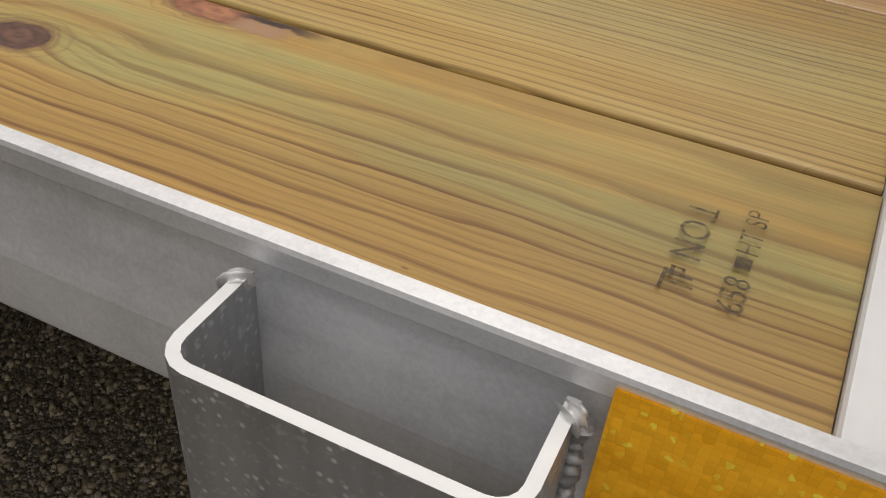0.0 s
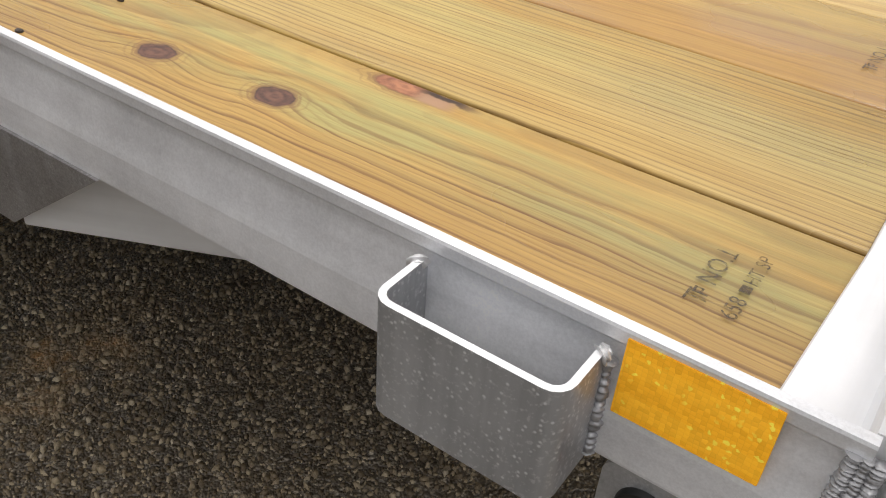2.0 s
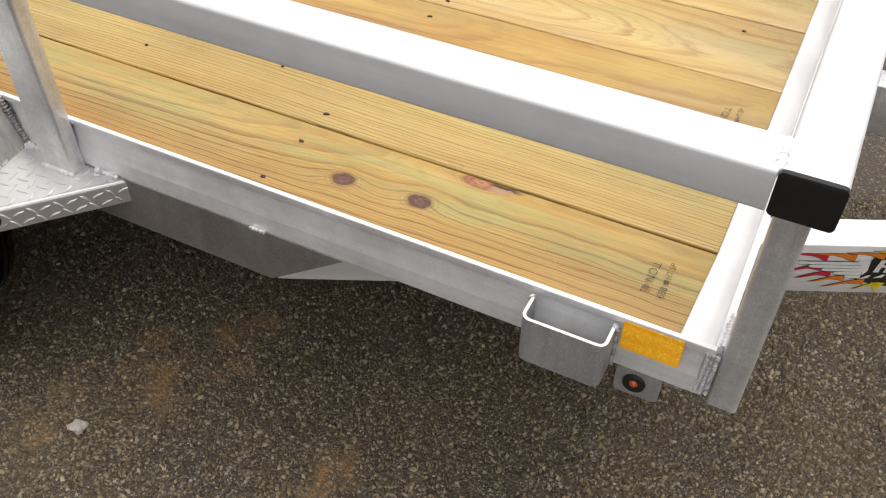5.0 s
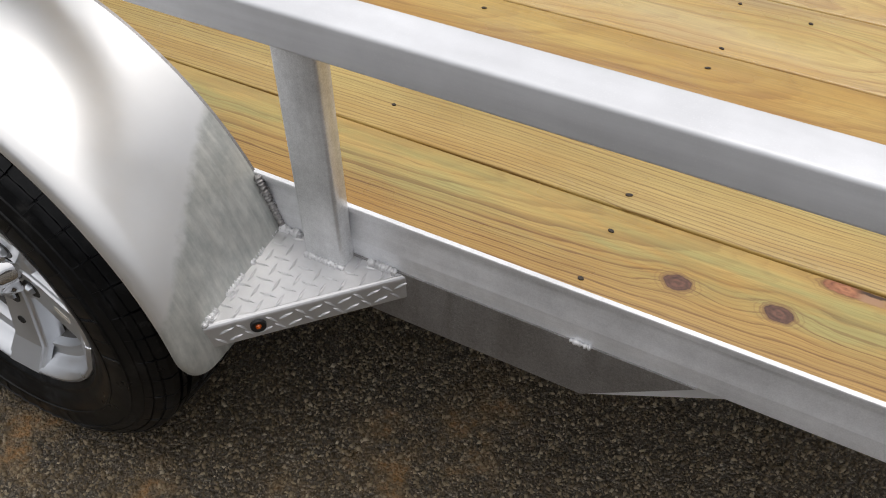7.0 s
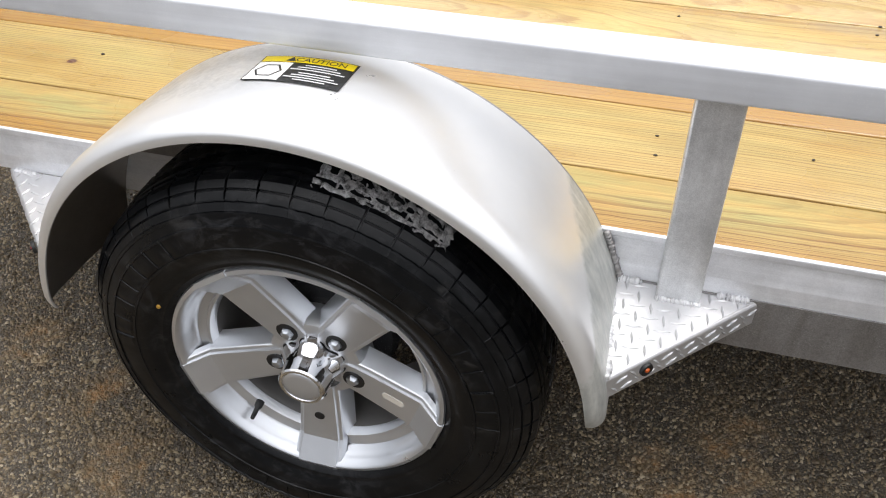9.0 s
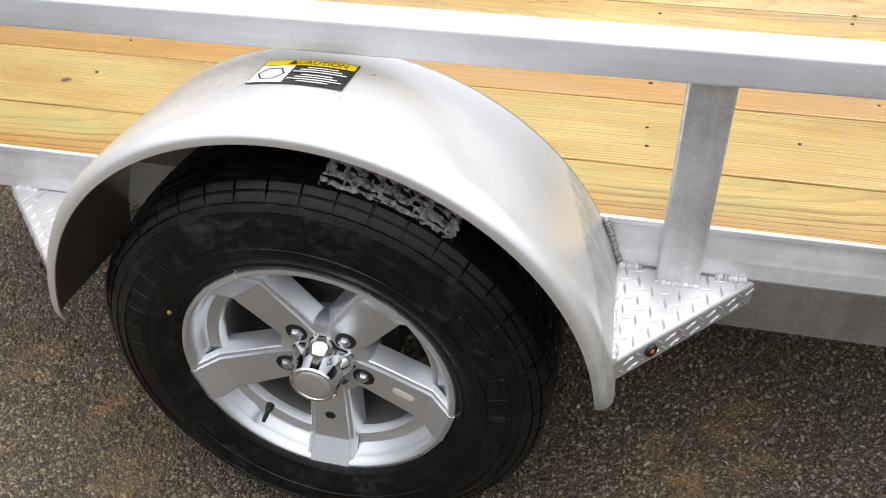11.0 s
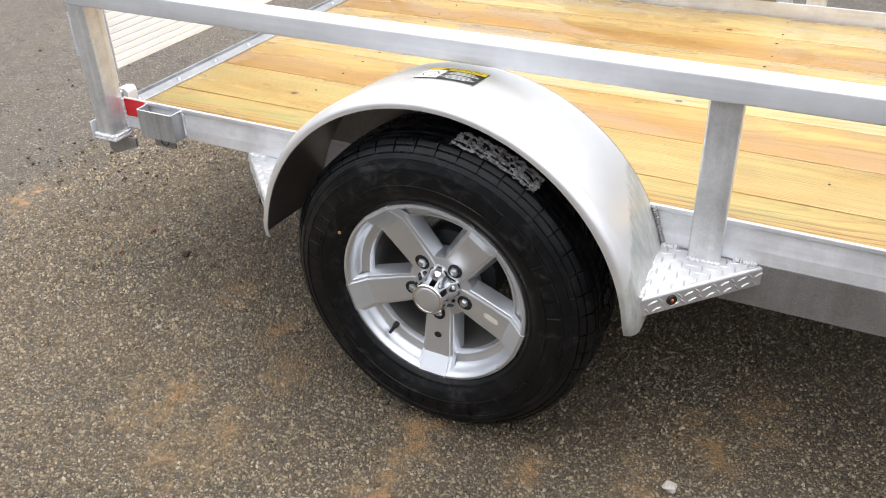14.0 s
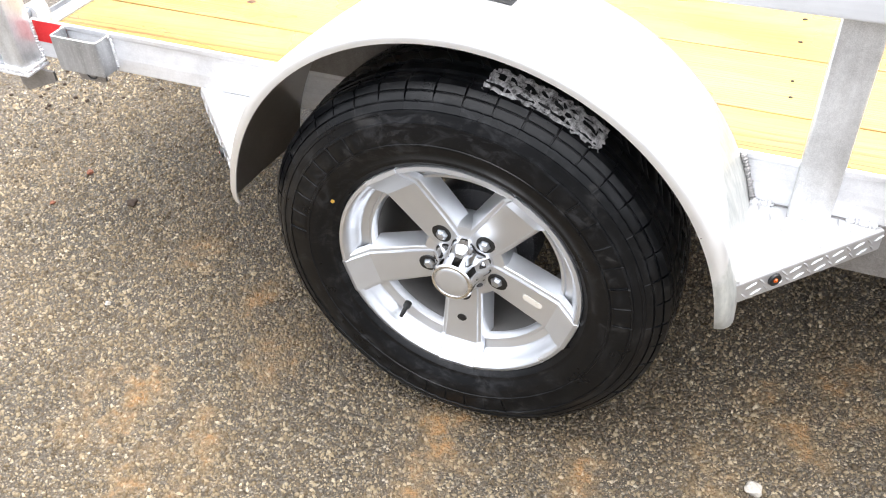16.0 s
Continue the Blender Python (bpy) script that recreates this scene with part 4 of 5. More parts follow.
def fender(base_y, s):
    """Half-round fender with a rolled outer edge; s turns it to the other side."""
    bm = bmesh.new()
    prof = [(0.0, 0.0), (-0.02, 0.0004), (-0.060, 0.0006), (-0.10, 0.0), (-0.14, -0.0008), (-0.172, -0.0020)]
    for k in range(1, 8):
        a = radians(90 * k / 7)
        prof.append((-0.172 - 0.031 * math.sin(a), -0.0020 - 0.018 * (1 - math.cos(a))))
    prof += [(-0.2032, -0.0235), (-0.2010, -0.0240), (-0.2000, -0.0195)]
    inner = [(y + 0.0032 * (1 if i > 8 else 0), d - 0.0030) for i, (y, d) in enumerate(prof[:12])]
    loop = prof + inner[::-1]
    rings = []
    n = 96
    for k in range(n + 1):
        a = radians(3.0 + 172.4 * k / n)
        end = max(0.0, 1 - min(k, n - k) / 3.0)
        ring = []
        for y, d in loop:
            rr = fender_radius(y) + d
            x, z = FX - 0.003 * min(1.0, -y / 0.1) + rr * math.cos(a), FZ + rr * math.sin(a)
            if y < -0.165:
                y = -0.165 + (y + 0.165) * (1 - 0.22 * end * end)
            ring.append((x, base_y + s * y, z))
        rings.append(ring)
    loft(bm, rings)
    bm.verts.index_update()
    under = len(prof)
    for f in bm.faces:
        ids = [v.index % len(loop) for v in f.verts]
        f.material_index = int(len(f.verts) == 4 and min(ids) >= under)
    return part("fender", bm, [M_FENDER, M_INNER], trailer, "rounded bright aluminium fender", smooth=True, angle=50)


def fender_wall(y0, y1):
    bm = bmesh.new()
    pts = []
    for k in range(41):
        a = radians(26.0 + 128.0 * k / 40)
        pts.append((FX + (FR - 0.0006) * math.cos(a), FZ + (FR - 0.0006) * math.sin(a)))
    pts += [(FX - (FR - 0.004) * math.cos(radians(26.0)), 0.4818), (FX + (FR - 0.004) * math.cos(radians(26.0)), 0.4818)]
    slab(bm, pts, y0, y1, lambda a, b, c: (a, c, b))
    # dark M_DULL on this bright wall carries the wheel well's shade
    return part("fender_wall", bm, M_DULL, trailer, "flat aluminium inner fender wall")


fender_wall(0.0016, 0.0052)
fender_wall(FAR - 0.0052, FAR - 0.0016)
fender(0.0010, 1)
fender(FAR + 0.002, -1)

# weld where the fender meets the rail
for x, z, x2, z2 in ((-0.9560, 0.408, -0.9810, 0.480),):
    for f in (1, -1):
        bm = bmesh.new()
        xs = (x, x2) if f == 1 else (2 * FX - x, 2 * FX - x2)
        bead(bm, (xs[0] + 0.002 * f, -0.001, z), (xs[1] + 0.002 * f, -0.001, z2), 0.0042, 0.3, 0.0045)
        part("fender_weld", bm, M_DULL, trailer, "rippled grey weld", smooth=True, angle=80)


def step_plate(f):
    """A three-cornered tread plate with its outer edge bent down; f = -1 is the one behind the wheel."""
    def X(x):
        return x if f > 0 else -2.661 - x

    def top(x, y):
        return (0.4055 if f > 0 else 0.4085) + 0.070 * y
    A, B, C = ((-0.9650, 0.0), (-0.7810, 0.0), (-0.9490, -0.1680)) if f > 0 else ((-0.9730, 0.0), (-0.7810, 0.0), (-0.9560, -0.1680))
    bm = bmesh.new()
    t = 0.0035
    e = (Vector((*C, 0)) - Vector((*B, 0))).normalized()
    nrm = Vector((-e.y, e.x, 0))
    if nrm.x < 0:
        nrm = -nrm
    sect = []
    for k in range(5):
        a = radians(90 * k / 4)
        sect.append((0.006 * math.sin(a), -0.006 * (1 - math.cos(a))))
    sect.append((0.006, -0.036))
    inner = [(0.006 - t, -0.036), (0.006 - t, -0.006), (-0.001, -t)]
    rows = []
    for P in (B, C):
        row = []
        for d, dz in sect + inner:
            p = Vector((*P, top(*P))) + nrm * (d - 0.006)
            row.append((X(p.x), p.y, p.z + dz))
        rows.append(row)
    loft(bm, rows)
    B2 = Vector((*B, 0)) - nrm * 0.0062
    C2 = Vector((*C, 0)) - nrm * 0.0062
    tri = [A, (B2.x, min(B2.y, 0.0)), (C2.x, C2.y)]
    loft(bm, [[(X(x), y, top(x, y) - dz) for x, y in tri] for dz in (0.0, t)])
    pl = part("step_plate", bm, M_TREAD, trailer, "bright diamond tread plate with a bent lip")

    # raised lozenges, alternating in direction
    def lozenge(bm, c, u, v, n):
        L, W, H = 0.0118, 0.0023, 0.0015
        pts = [c + u * L, c + v * W + u * 0.002, c - u * L, c - v * W - u * 0.002]
        vs = [bm.verts.new(p) for p in pts]
        tops = [bm.verts.new(c + n * H + u * 0.006), bm.verts.new(c + n * H - u * 0.006)]
        for q in ((vs[0], vs[1], tops[0]), (vs[1], vs[2], tops[1], tops[0]), (vs[2], vs[3], tops[1]), (vs[3], vs[0], tops[0], tops[1])):
            bm.faces.new(q)

    bm = bmesh.new()
    def inside(x, y):
        def cr(p, q):
            return (q[0] - p[0]) * (y - p[1]) - (q[1] - p[1]) * (x - p[0])
        s = [cr(A, B), cr(B, C), cr(C, A)]
        return all(v < -0.0008 for v in s) or all(v > 0.0008 for v in s)
    for i in range(14):
        for j in range(12):
            x, y = -0.978 + 0.0172 * i, -0.008 - 0.0172 * j
            if not inside(x, y) or (-0.912 < x < -0.843 and y > -0.030):
                continue
            a = radians(6 if (i + j) % 2 else -84)
            u = Vector((math.cos(a), math.sin(a), 0))
            lozenge(bm, Vector((X(x), y, top(x, y) + 0.0001)), Vector((u.x * f, u.y, 0)), Vector((-u.y * f, u.x, 0)), Vector((0, 0, 1)))
    run = (Vector((*C, 0)) - Vector((*B, 0))).length
    for k in range(int(run / 0.017)):
        for row in (0, 1):
            p = Vector((*B, 0)).lerp(Vector((*C, 0)), min(0.985, (k + 0.5 * row + 0.35) * 0.017 / run))
            z = top(p.x, p.y) - 0.0135 - 0.0145 * row
            a = radians(45 if (k + row) % 2 else -20)
            u = e * math.cos(a) + Vector((0, 0, 1)) * math.sin(a)
            v = -e * math.sin(a) + Vector((0, 0, 1)) * math.cos(a)
            sc = lambda q: Vector((q.x * f, q.y, q.z))
            lozenge(bm, Vector((X(p.x), p.y, z)) + sc(nrm) * 0.0001, sc(u) * 0.8, sc(v), sc(nrm))
    part("tread_pattern", bm, M_TREAD, pl)["kind"] = "stuff"
    # stitch welds
    for g0, g1 in ((0.03, 0.12), (0.22, 0.40), (0.50, 0.70), (0.82, 0.98)):
        P, Q = Vector((*A, 0)).lerp(Vector((*C, 0)), g0), Vector((*A, 0)).lerp(Vector((*C, 0)), g1)
        bm = bmesh.new()
        bead(bm, (X(P.x + 0.003), P.y, top(P.x, P.y) + 0.001), (X(Q.x + 0.003), Q.y, top(Q.x, Q.y) + 0.001), 0.0036, 0.4, 0.0045)
        part("plate_weld", bm, M_WELD, pl, smooth=True, angle=80)
    for x0, x1 in ((-0.957, -0.925), (-0.832, -0.792)):
        bm = bmesh.new()
        bead(bm, (X(x0), -0.002, 0.4070), (X(x1), -0.002, 0.4070), 0.0044, 0.4, 0.0045)
        part("plate_weld", bm, M_WELD, pl, smooth=True, angle=80)

    # lamp on the lip
    q = Vector((*B, 0)).lerp(Vector((*C, 0)), 0.735)
    face = math.degrees(math.atan2(nrm.y, nrm.x * f)) + 90
    marker_lamp("marker_lamp", pose(X(q.x) + nrm.x * f * (0.0008 if f > 0 else 0.004), q.y + nrm.y * (0.0008 if f > 0 else 0.004), top(q.x, q.y) - 0.0165, 0, 0, face), M_AMBER if f > 0 else M_REDLENS, trailer, "amber marker lamp" if f > 0 else "red marker lamp", 0.72)
    return pl


step_plate(1)
step_plate(-1)
bm = bmesh.new()
bead(bm, (-0.907, -0.0235, 0.4045), (-0.850, -0.0235, 0.4045), 0.0036, 0.3, 0.0045)
part("post_weld", bm, M_WELD, trailer, smooth=True, angle=80)


# caution sticker on the fender top
def on_fender(u, v, lift=0.0010):
    """u along the travel direction from the sticker's middle, v across towards the deck."""
    u, y = 1.10 * u, -0.0735 + 1.08 * v
    r = fender_radius(y) + 0.0008 + lift
    a = math.pi / 2 - (u - 0.010) / r
    return (FX - 0.003 * min(1.0, -y / 0.1) + r * math.cos(a), y, FZ + r * math.sin(a))


def patch(name, u0, u1, v0, v1, lift, material, parent, label="", cuts=10):
    bm = bmesh.new()
    rows = [[on_fender(u0 + (u1 - u0) * i / cuts, v, lift) for v in (v0, v1)] for i in range(cuts + 1)]
    vs = [[bm.verts.new(p) for p in r] for r in rows]
    for p, q in zip(vs, vs[1:]):
        bm.faces.new((p[0], q[0], q[1], p[1]))
    return part(name, bm, material, parent, label)


sticker = patch("caution_sticker", -0.0530, 0.0530, -0.0300, 0.0300, 0.0003, M_BLACKPRINT, trailer, "yellow, white and black caution sticker")
patch("white_panel", -0.0513, -0.0130, -0.0283, 0.0134, 0.0007, M_WHITE, sticker)
patch("yellow_band", -0.0510, 0.0510, 0.0145, 0.0282, 0.0008, M_YELLOW, sticker)
words("CAUTION", 0.0125, lambda u, v: on_fender(u - 0.014, v + 0.0168, 0.0012), "caution_word", M_BLACKPRINT, sticker)
bm = bmesh.new()
pts = [(math.cos(radians(60 * k)), math.sin(radians(60 * k))) for k in range(6)]
loft(bm, [[on_fender(-0.0325 + 0.0155 * s * a, -0.0070 + 0.0155 * s * b, 0.0010) for a, b in pts] for s in (1.0, 0.84)], True, False)
part("nut_outline", bm, M_BLACKPRINT, sticker)
bm = bmesh.new()
tri = [(-0.0235, 0.0165), (-0.0125, 0.0165), (-0.0180, 0.0265)]
bm.faces.new([bm.verts.new(on_fender(u, v, 0.0012)) for u, v in tri])
part("warning_triangle", bm, M_BLACKPRINT, sticker)
for k in range(7):
    half = 0.017 + 0.006 * ((k * 7) % 3)
    v = 0.0078 - 0.0050 * k - (0.0025 if k > 2 else 0.0)
    patch("print_line", 0.019 - half, 0.019 + half, v, v + 0.0021, 0.0012, M_PALEPRINT, sticker)

# ---- wheel ----
WX, WY, WZ, TR, WS = -1.326, -0.189, 0.3065, 0.3240, 0.968


def make_wheel():
    wheel = new("wheel")
    wheel.parent = trailer
    wheel["label"] = "black trailer tyre on five-spoke silver alloy wheel"
    # tyre
    half = [(0.198, 0.004), (0.204, -0.004), (0.209, -0.008), (0.2125, -0.0085), (0.216, -0.0100), (0.222, -0.0150), (0.231, -0.0180), (0.240, -0.0195), (0.2405, -0.0210), (0.2435, -0.0210), (0.244, -0.0198), (0.2475, -0.0198), (0.2480, -0.0198), (0.258, -0.0195), (0.2665, -0.0182), (0.2670, -0.0181), (0.2700, -0.0175), (0.2705, -0.0190), (0.2735, -0.0185), (0.274, -0.0162), (0.284, -0.0120), (0.2845, -0.0130), (0.288, -0.0115), (0.2885, -0.0095), (0.2962, -0.0036), (0.2966, -0.0012), (0.2978, -0.0002), (0.2984, -0.0020), (0.3045, 0.0030), (0.3062, 0.0049), (0.3056, 0.0070), (0.3068, 0.0086), (0.3084, 0.0072), (0.3100, 0.0090)]
    tread = [(0.3145, 0.0150), (0.3155, 0.0262), (0.3090, 0.0272), (0.3090, 0.0300), (0.3160, 0.0310), (0.3165, 0.0385), (0.309, 0.040), (0.309, 0.046), (0.3165, 0.0475), (0.3185, 0.062), (0.311, 0.0635), (0.311, 0.0700), (0.3190, 0.0715)]
    mid = 0.0850
    prof = [(0.194 + (r - 0.198) * 1.050, d) for r, d in half + tread]
    prof = prof + [(r, 2 * mid - d) for r, d in prof[::-1]]
    # each block of the tread: a narrow slot, then the block with one sipe
    steps = ((0.0, True), (0.050, True), (0.062, False), (0.30, False), (0.52, False), (0.76, False), (0.985, False))
    blocks, n_seg = 46, 46 * len(steps)
    rr = random.Random(3)
    marks, a = [False] * n_seg, 0
    while a < n_seg:
        w = rr.choice((1, 2, 2, 3))
        if (a % 107) < 52:
            for q in range(a, min(n_seg, a + w)):
                marks[q] = True
        a += w + 1
    rows = []
    for k in range(n_seg):
        cut, slot = steps[k % len(steps)]
        turn = k // len(steps) + cut
        ring = []
        for r, d in prof:
            outer = d < mid
            a = 2 * math.pi * (turn + (0.0 if outer else 0.45)) / blocks
            edge = abs(d - mid)
            if slot and edge > 0.0600 and r > 0.3020:
                r -= 0.0050 if r > 0.3115 else 0.0030
            elif slot and 0.044 < edge < 0.056 and r > 0.3115:
                r -= 0.0035
            elif r > 0.3110 and 0.012 < edge < 0.030 and (k % 7 in (2, 5)):
                r -= 0.003
            if outer and 0.2960 < r < 0.3075 and not slot and k % 2:
                d -= 0.0011
            if outer and marks[k] and 0.2445 < r < 0.2730:
                d -= 0.0013
            ring.append((r * math.cos(a), d, r * math.sin(a)))
        rows.append(ring)
    bm = bmesh.new()
    loft(bm, rows + [rows[0]], True, False)
    bmesh.ops.remove_doubles(bm, verts=bm.verts[:], dist=1e-6)
    for v in bm.verts:
        if v.co.z < -WZ / WS:
            v.co.z = -WZ / WS
        low = max(0.0, min(1.0, (-v.co.z - 0.20) / 0.11))
        v.co.y += (0.006 * low) * (-1 if v.co.y < mid else 1)
    tyre = part("tyre", bm, M_RUBBER, wheel, "black trailer tyre with ribbed tread", smooth=True, angle=22)
    bm = bmesh.new()
    spin(bm, [(0.0, -0.0212), (0.0036, -0.0210), (0.004, -0.019)], 12)
    dot = part("yellow_dot", bm, M_DAB, wheel, "worn ochre paint dab")
    dot.matrix_basis = pose(-0.186, 0.0012, 0.104) @ Matrix.Diagonal((0.8, 1, 0.8, 1))

    # rim: lip, stepped ledge and barrel
    bm = bmesh.new()
    rim = [(0.1995, 0.012), (0.2005, 0.002), (0.1985, -0.0030), (0.1930, -0.0042), (0.1898, -0.0020), (0.1850, 0.0100), (0.1805, 0.0215), (0.1775, 0.0240), (0.1760, 0.0285), (0.1650, 0.0325), (0.1632, 0.0300), (0.1590, 0.0310), (0.1560, 0.0370), (0.1545, 0.0440), (0.1600, 0.0440), (0.1950, 0.0300)]
    rim = [(r * 0.982, d) for r, d in rim]
    spin(bm, rim, 120, True)
    part("rim", bm, M_SILVER, wheel, "silver painted alloy rim", smooth=True, angle=35)

    # barrel coloured near-black: the shade behind the spokes is in its colour
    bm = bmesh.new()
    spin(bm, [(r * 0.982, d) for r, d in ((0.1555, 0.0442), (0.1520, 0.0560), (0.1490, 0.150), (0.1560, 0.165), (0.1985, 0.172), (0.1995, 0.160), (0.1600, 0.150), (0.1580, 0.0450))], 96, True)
    part("barrel", bm, M_BARREL, wheel, "inner wheel barrel, coloured dark for the shade inside", smooth=True, angle=35)

    for k in range(5):
        bm = bmesh.new()
        stations = [(0.018, 0.0200, 0.0335), (0.060, 0.0225, 0.0305), (0.080, 0.0238, 0.0285), (0.150, 0.0272, 0.0195), (0.158, 0.0276, 0.0180), (0.170, 0.0283, 0.0095), (0.1935, 0.0298, -0.0058), (0.2003, 0.0302, -0.0035)]
        rows = []
        for r, w, d in stations:
            foot = 0.032 if r < 0.152 else 0.014
            sl = 0.010 if r < 0.152 else 0.003
            lw = [(-w - 0.0075 - sl, d + foot), (-w - 0.0075, d + 0.0062), (-w - 0.0062, d + 0.0042), (-w - 0.0022, d + 0.0036), (-w - 0.0012, d + 0.0030), (-w, d)]
            def arc(zz):
                return math.sqrt(r * r - zz * zz) if r > 0.19 else r
            rows.append([(arc(zz), dd, zz) for zz, dd in lw] + [(arc(zz), dd, -zz) for zz, dd in lw[::-1]])
        rows = [[(x * 0.982, d, z * 0.99) for x, d, z in row] for row in rows]
        loft(bm, rows)
        for f in bm.faces:
            zs = [v.co.z for v in f.verts]
            if len(f.verts) == 4 and min(zs) < -0.015 and max(zs) > 0.015 and f.normal.y < -0.3 and f.calc_center_median().y < 0.034:
                f.material_index = 1
        sp = part("spoke", bm, [M_SILVER, M_MACHINED], wheel, "machined face spoke with silver sides", smooth=False)
        sp.matrix_basis = pose(0, 0, 0, 0, 91 - 72 * k, 0)
        # lug nut in its pocket
        bm = bmesh.new()
        hexa = [(math.cos(radians(60 * q)), math.sin(radians(60 * q))) for q in range(6)]
        loft(bm, [[(0.0098 * s * a, d, 0.0098 * s * b) for a, b in hexa] for s, d in ((1.0, 0.006), (1.0, -0.0060), (0.90, -0.0090), (0.62, -0.0120), (0.25, -0.0130))])
        nut = part("lug_nut", bm, M_ZINC, wheel, "chrome lug nut", smooth=True, angle=30)
        nut.matrix_basis = pose(0, 0, 0, 0, 92 - 72 * k, 0) @ pose(0.0585, 0.0345, 0)
        # black disc on the spoke face, standing in for the nut pocket's shade
        bm = bmesh.new()
        spin(bm, [(0.0, -0.0057), (0.0138, -0.0057), (0.0146, -0.0050), (0.0148, 0.0)], 20)
        cup = part("lug_pocket_shade", bm, M_GROMMET, wheel, smooth=True)
        cup.matrix_basis = pose(0, 0, 0, 0, 92 - 72 * k, 0) @ pose(0.0605, 0.0345, 0) @ Matrix.Diagonal((1.15, 1, 1, 1))
    bm = bmesh.new()
    spin(bm, [(0.0, 0.0350), (0.062, 0.0345), (0.066, 0.0360), (0.070, 0.044), (0.072, 0.056), (0.073, 0.072), (0.0, 0.074)], 60)
    part("hub_face", bm, M_SILVER, wheel, smooth=True, angle=30)
    # chrome centre cap: skirt with scallops between the nuts, then a stepped barrel
    bm = bmesh.new()
    rows = []
    for d, r0, dip in ((0.003, 0.050, 0.010), (-0.006, 0.049, 0.011), (-0.014, 0.044, 0.009), (-0.024, 0.037, 0.003), (-0.030, 0.0345, 0.0), (-0.048, 0.0335, 0.0), (-0.0505, 0.0315, 0.0), (-0.0505, 0.0275, 0.0), (-0.0490, 0.0265, 0.0), (-0.0490, 0.010, 0.0), (-0.0488, 0.002, 0.0)):
        ring = []
        for q in range(60):
            a = radians(6 * q)
            c = 0.5 + 0.5 * math.cos(5 * (a + radians(92)))
            r = r0 - dip * c ** 2
            ring.append((r * math.cos(a), d + 0.033, r * math.sin(a)))
        rows.append(ring)
    loft(bm, rows)
    part("centre_cap", bm, M_CHROME, wheel, "chrome centre cap", smooth=True, angle=35)
    bm = bmesh.new()
    spin(bm, [(0.0, -0.0186), (0.020, -0.0184), (0.0245, -0.0178), (0.0262, -0.0160)], 40)
    part("cap_disc", bm, M_SILVER, wheel, "dull worn cap disc", smooth=True, angle=40)
    # valve, dark slot and pale sticker
    bm = bmesh.new()
    spin(bm, [(0.0, -0.016), (0.0034, -0.0155), (0.0040, -0.008), (0.0042, 0.004), (0.0068, 0.008), (0.0072, 0.018)], 16)
    v = part("valve_stem", bm, M_GROMMET, wheel, "black rubber valve stem", smooth=True, angle=40)
    v.matrix_basis = pose(-0.100, 0.014, -0.120, 6, 0, 0) @ Matrix.Diagonal((0.9, 0.9, 0.9, 1))
    bm = bmesh.new()
    spin(bm, [(0.0, -0.0003), (0.0064, -0.0004), (0.0078, -0.0009), (0.0082, 0.002)], 18)
    hole = part("spoke_hole", bm, M_GROMMET, wheel, "dark hole in a spoke")
    hole.matrix_basis = pose(0, 0, 0, 0, 91, 0) @ pose(0.111, 0.0240, 0, 0, 0, -7.3) @ Matrix.Diagonal((0.8, 1, 1, 1))
    bm = bmesh.new()
    slab(bm, rounded(-0.0165, 0.0165, -0.0052, 0.0052, 0.005, 5), 0.0, -0.0008, lambda a, b, c: (a, c, b))
    st = part("oval_sticker", bm, M_PALE, wheel, "pale oval sticker")
    st.matrix_basis = pose(0, 0, 0, 0, 91 - 72, 0) @ pose(0.120, 0.0232, 0.003, 0, 0, -7.3)
    # brake drum behind the spokes
    bm = bmesh.new()
    spin(bm, [(0.0, 0.084), (0.062, 0.084), (0.066, 0.090), (0.092, 0.096), (0.096, 0.104), (0.096, 0.140), (0.0, 0.142)], 48)
    part("brake_drum", bm, M_DARKSTEEL, wheel, "dark steel hub drum", smooth=True, angle=35)
    return wheel


wheel_near = make_wheel()
wheel_near.matrix_basis = pose(WX, WY, WZ) @ Matrix.Diagonal((WS, WS, WS, 1))

# torn paper label left on the tread
bm = bmesh.new()
rr = random.Random(8)
rows = []
n, mcut = 36, 10
for i in range(n + 1):
    a = radians(52.5 + 31 * i / n)
    row = []
    for j in range(mcut + 1):
        y = 0.021 + 0.052 * j / mcut
        edge = 0.006 * noise.noise(Vector((i * 0.5, j * 0.7, 3))) if j in (0, mcut) or i in (0, n) else 0
        r = TR - 0.0035 + 0.0045 * noise.noise(Vector((i * 0.45, j * 0.8, 0))) - 0.003 * (1 - j / mcut)
        a2 = a + (edge * 3 if i in (0, n) else 0)
        row.append(bm.verts.new((r * math.cos(a2), y + edge, r * math.sin(a2))))
    rows.append(row)
for i in range(n):
    for j in range(mcut):
        keep = 0.8 * noise.noise(Vector((i * 0.21, j * 0.9, 7))) + 0.5 * noise.noise(Vector((i * 0.7, j * 1.7, 2))) + (0.45 if j < 3 or i < 8 else 0.24)
        if keep > -0.32:
            bm.faces.new((rows[i][j], rows[i + 1][j], rows[i + 1][j + 1], rows[i][j + 1]))
loose = [v for v in bm.verts if not v.link_faces]
bmesh.ops.delete(bm, geom=loose, context="VERTS")
part("tread_label", bm, M_PAPER, wheel_near, "torn grimy paper label stuck to the tread", smooth=True, angle=60)

copy_thing(wheel_near, pose(WX, FAR - WY, WZ, 0, 0, 180))

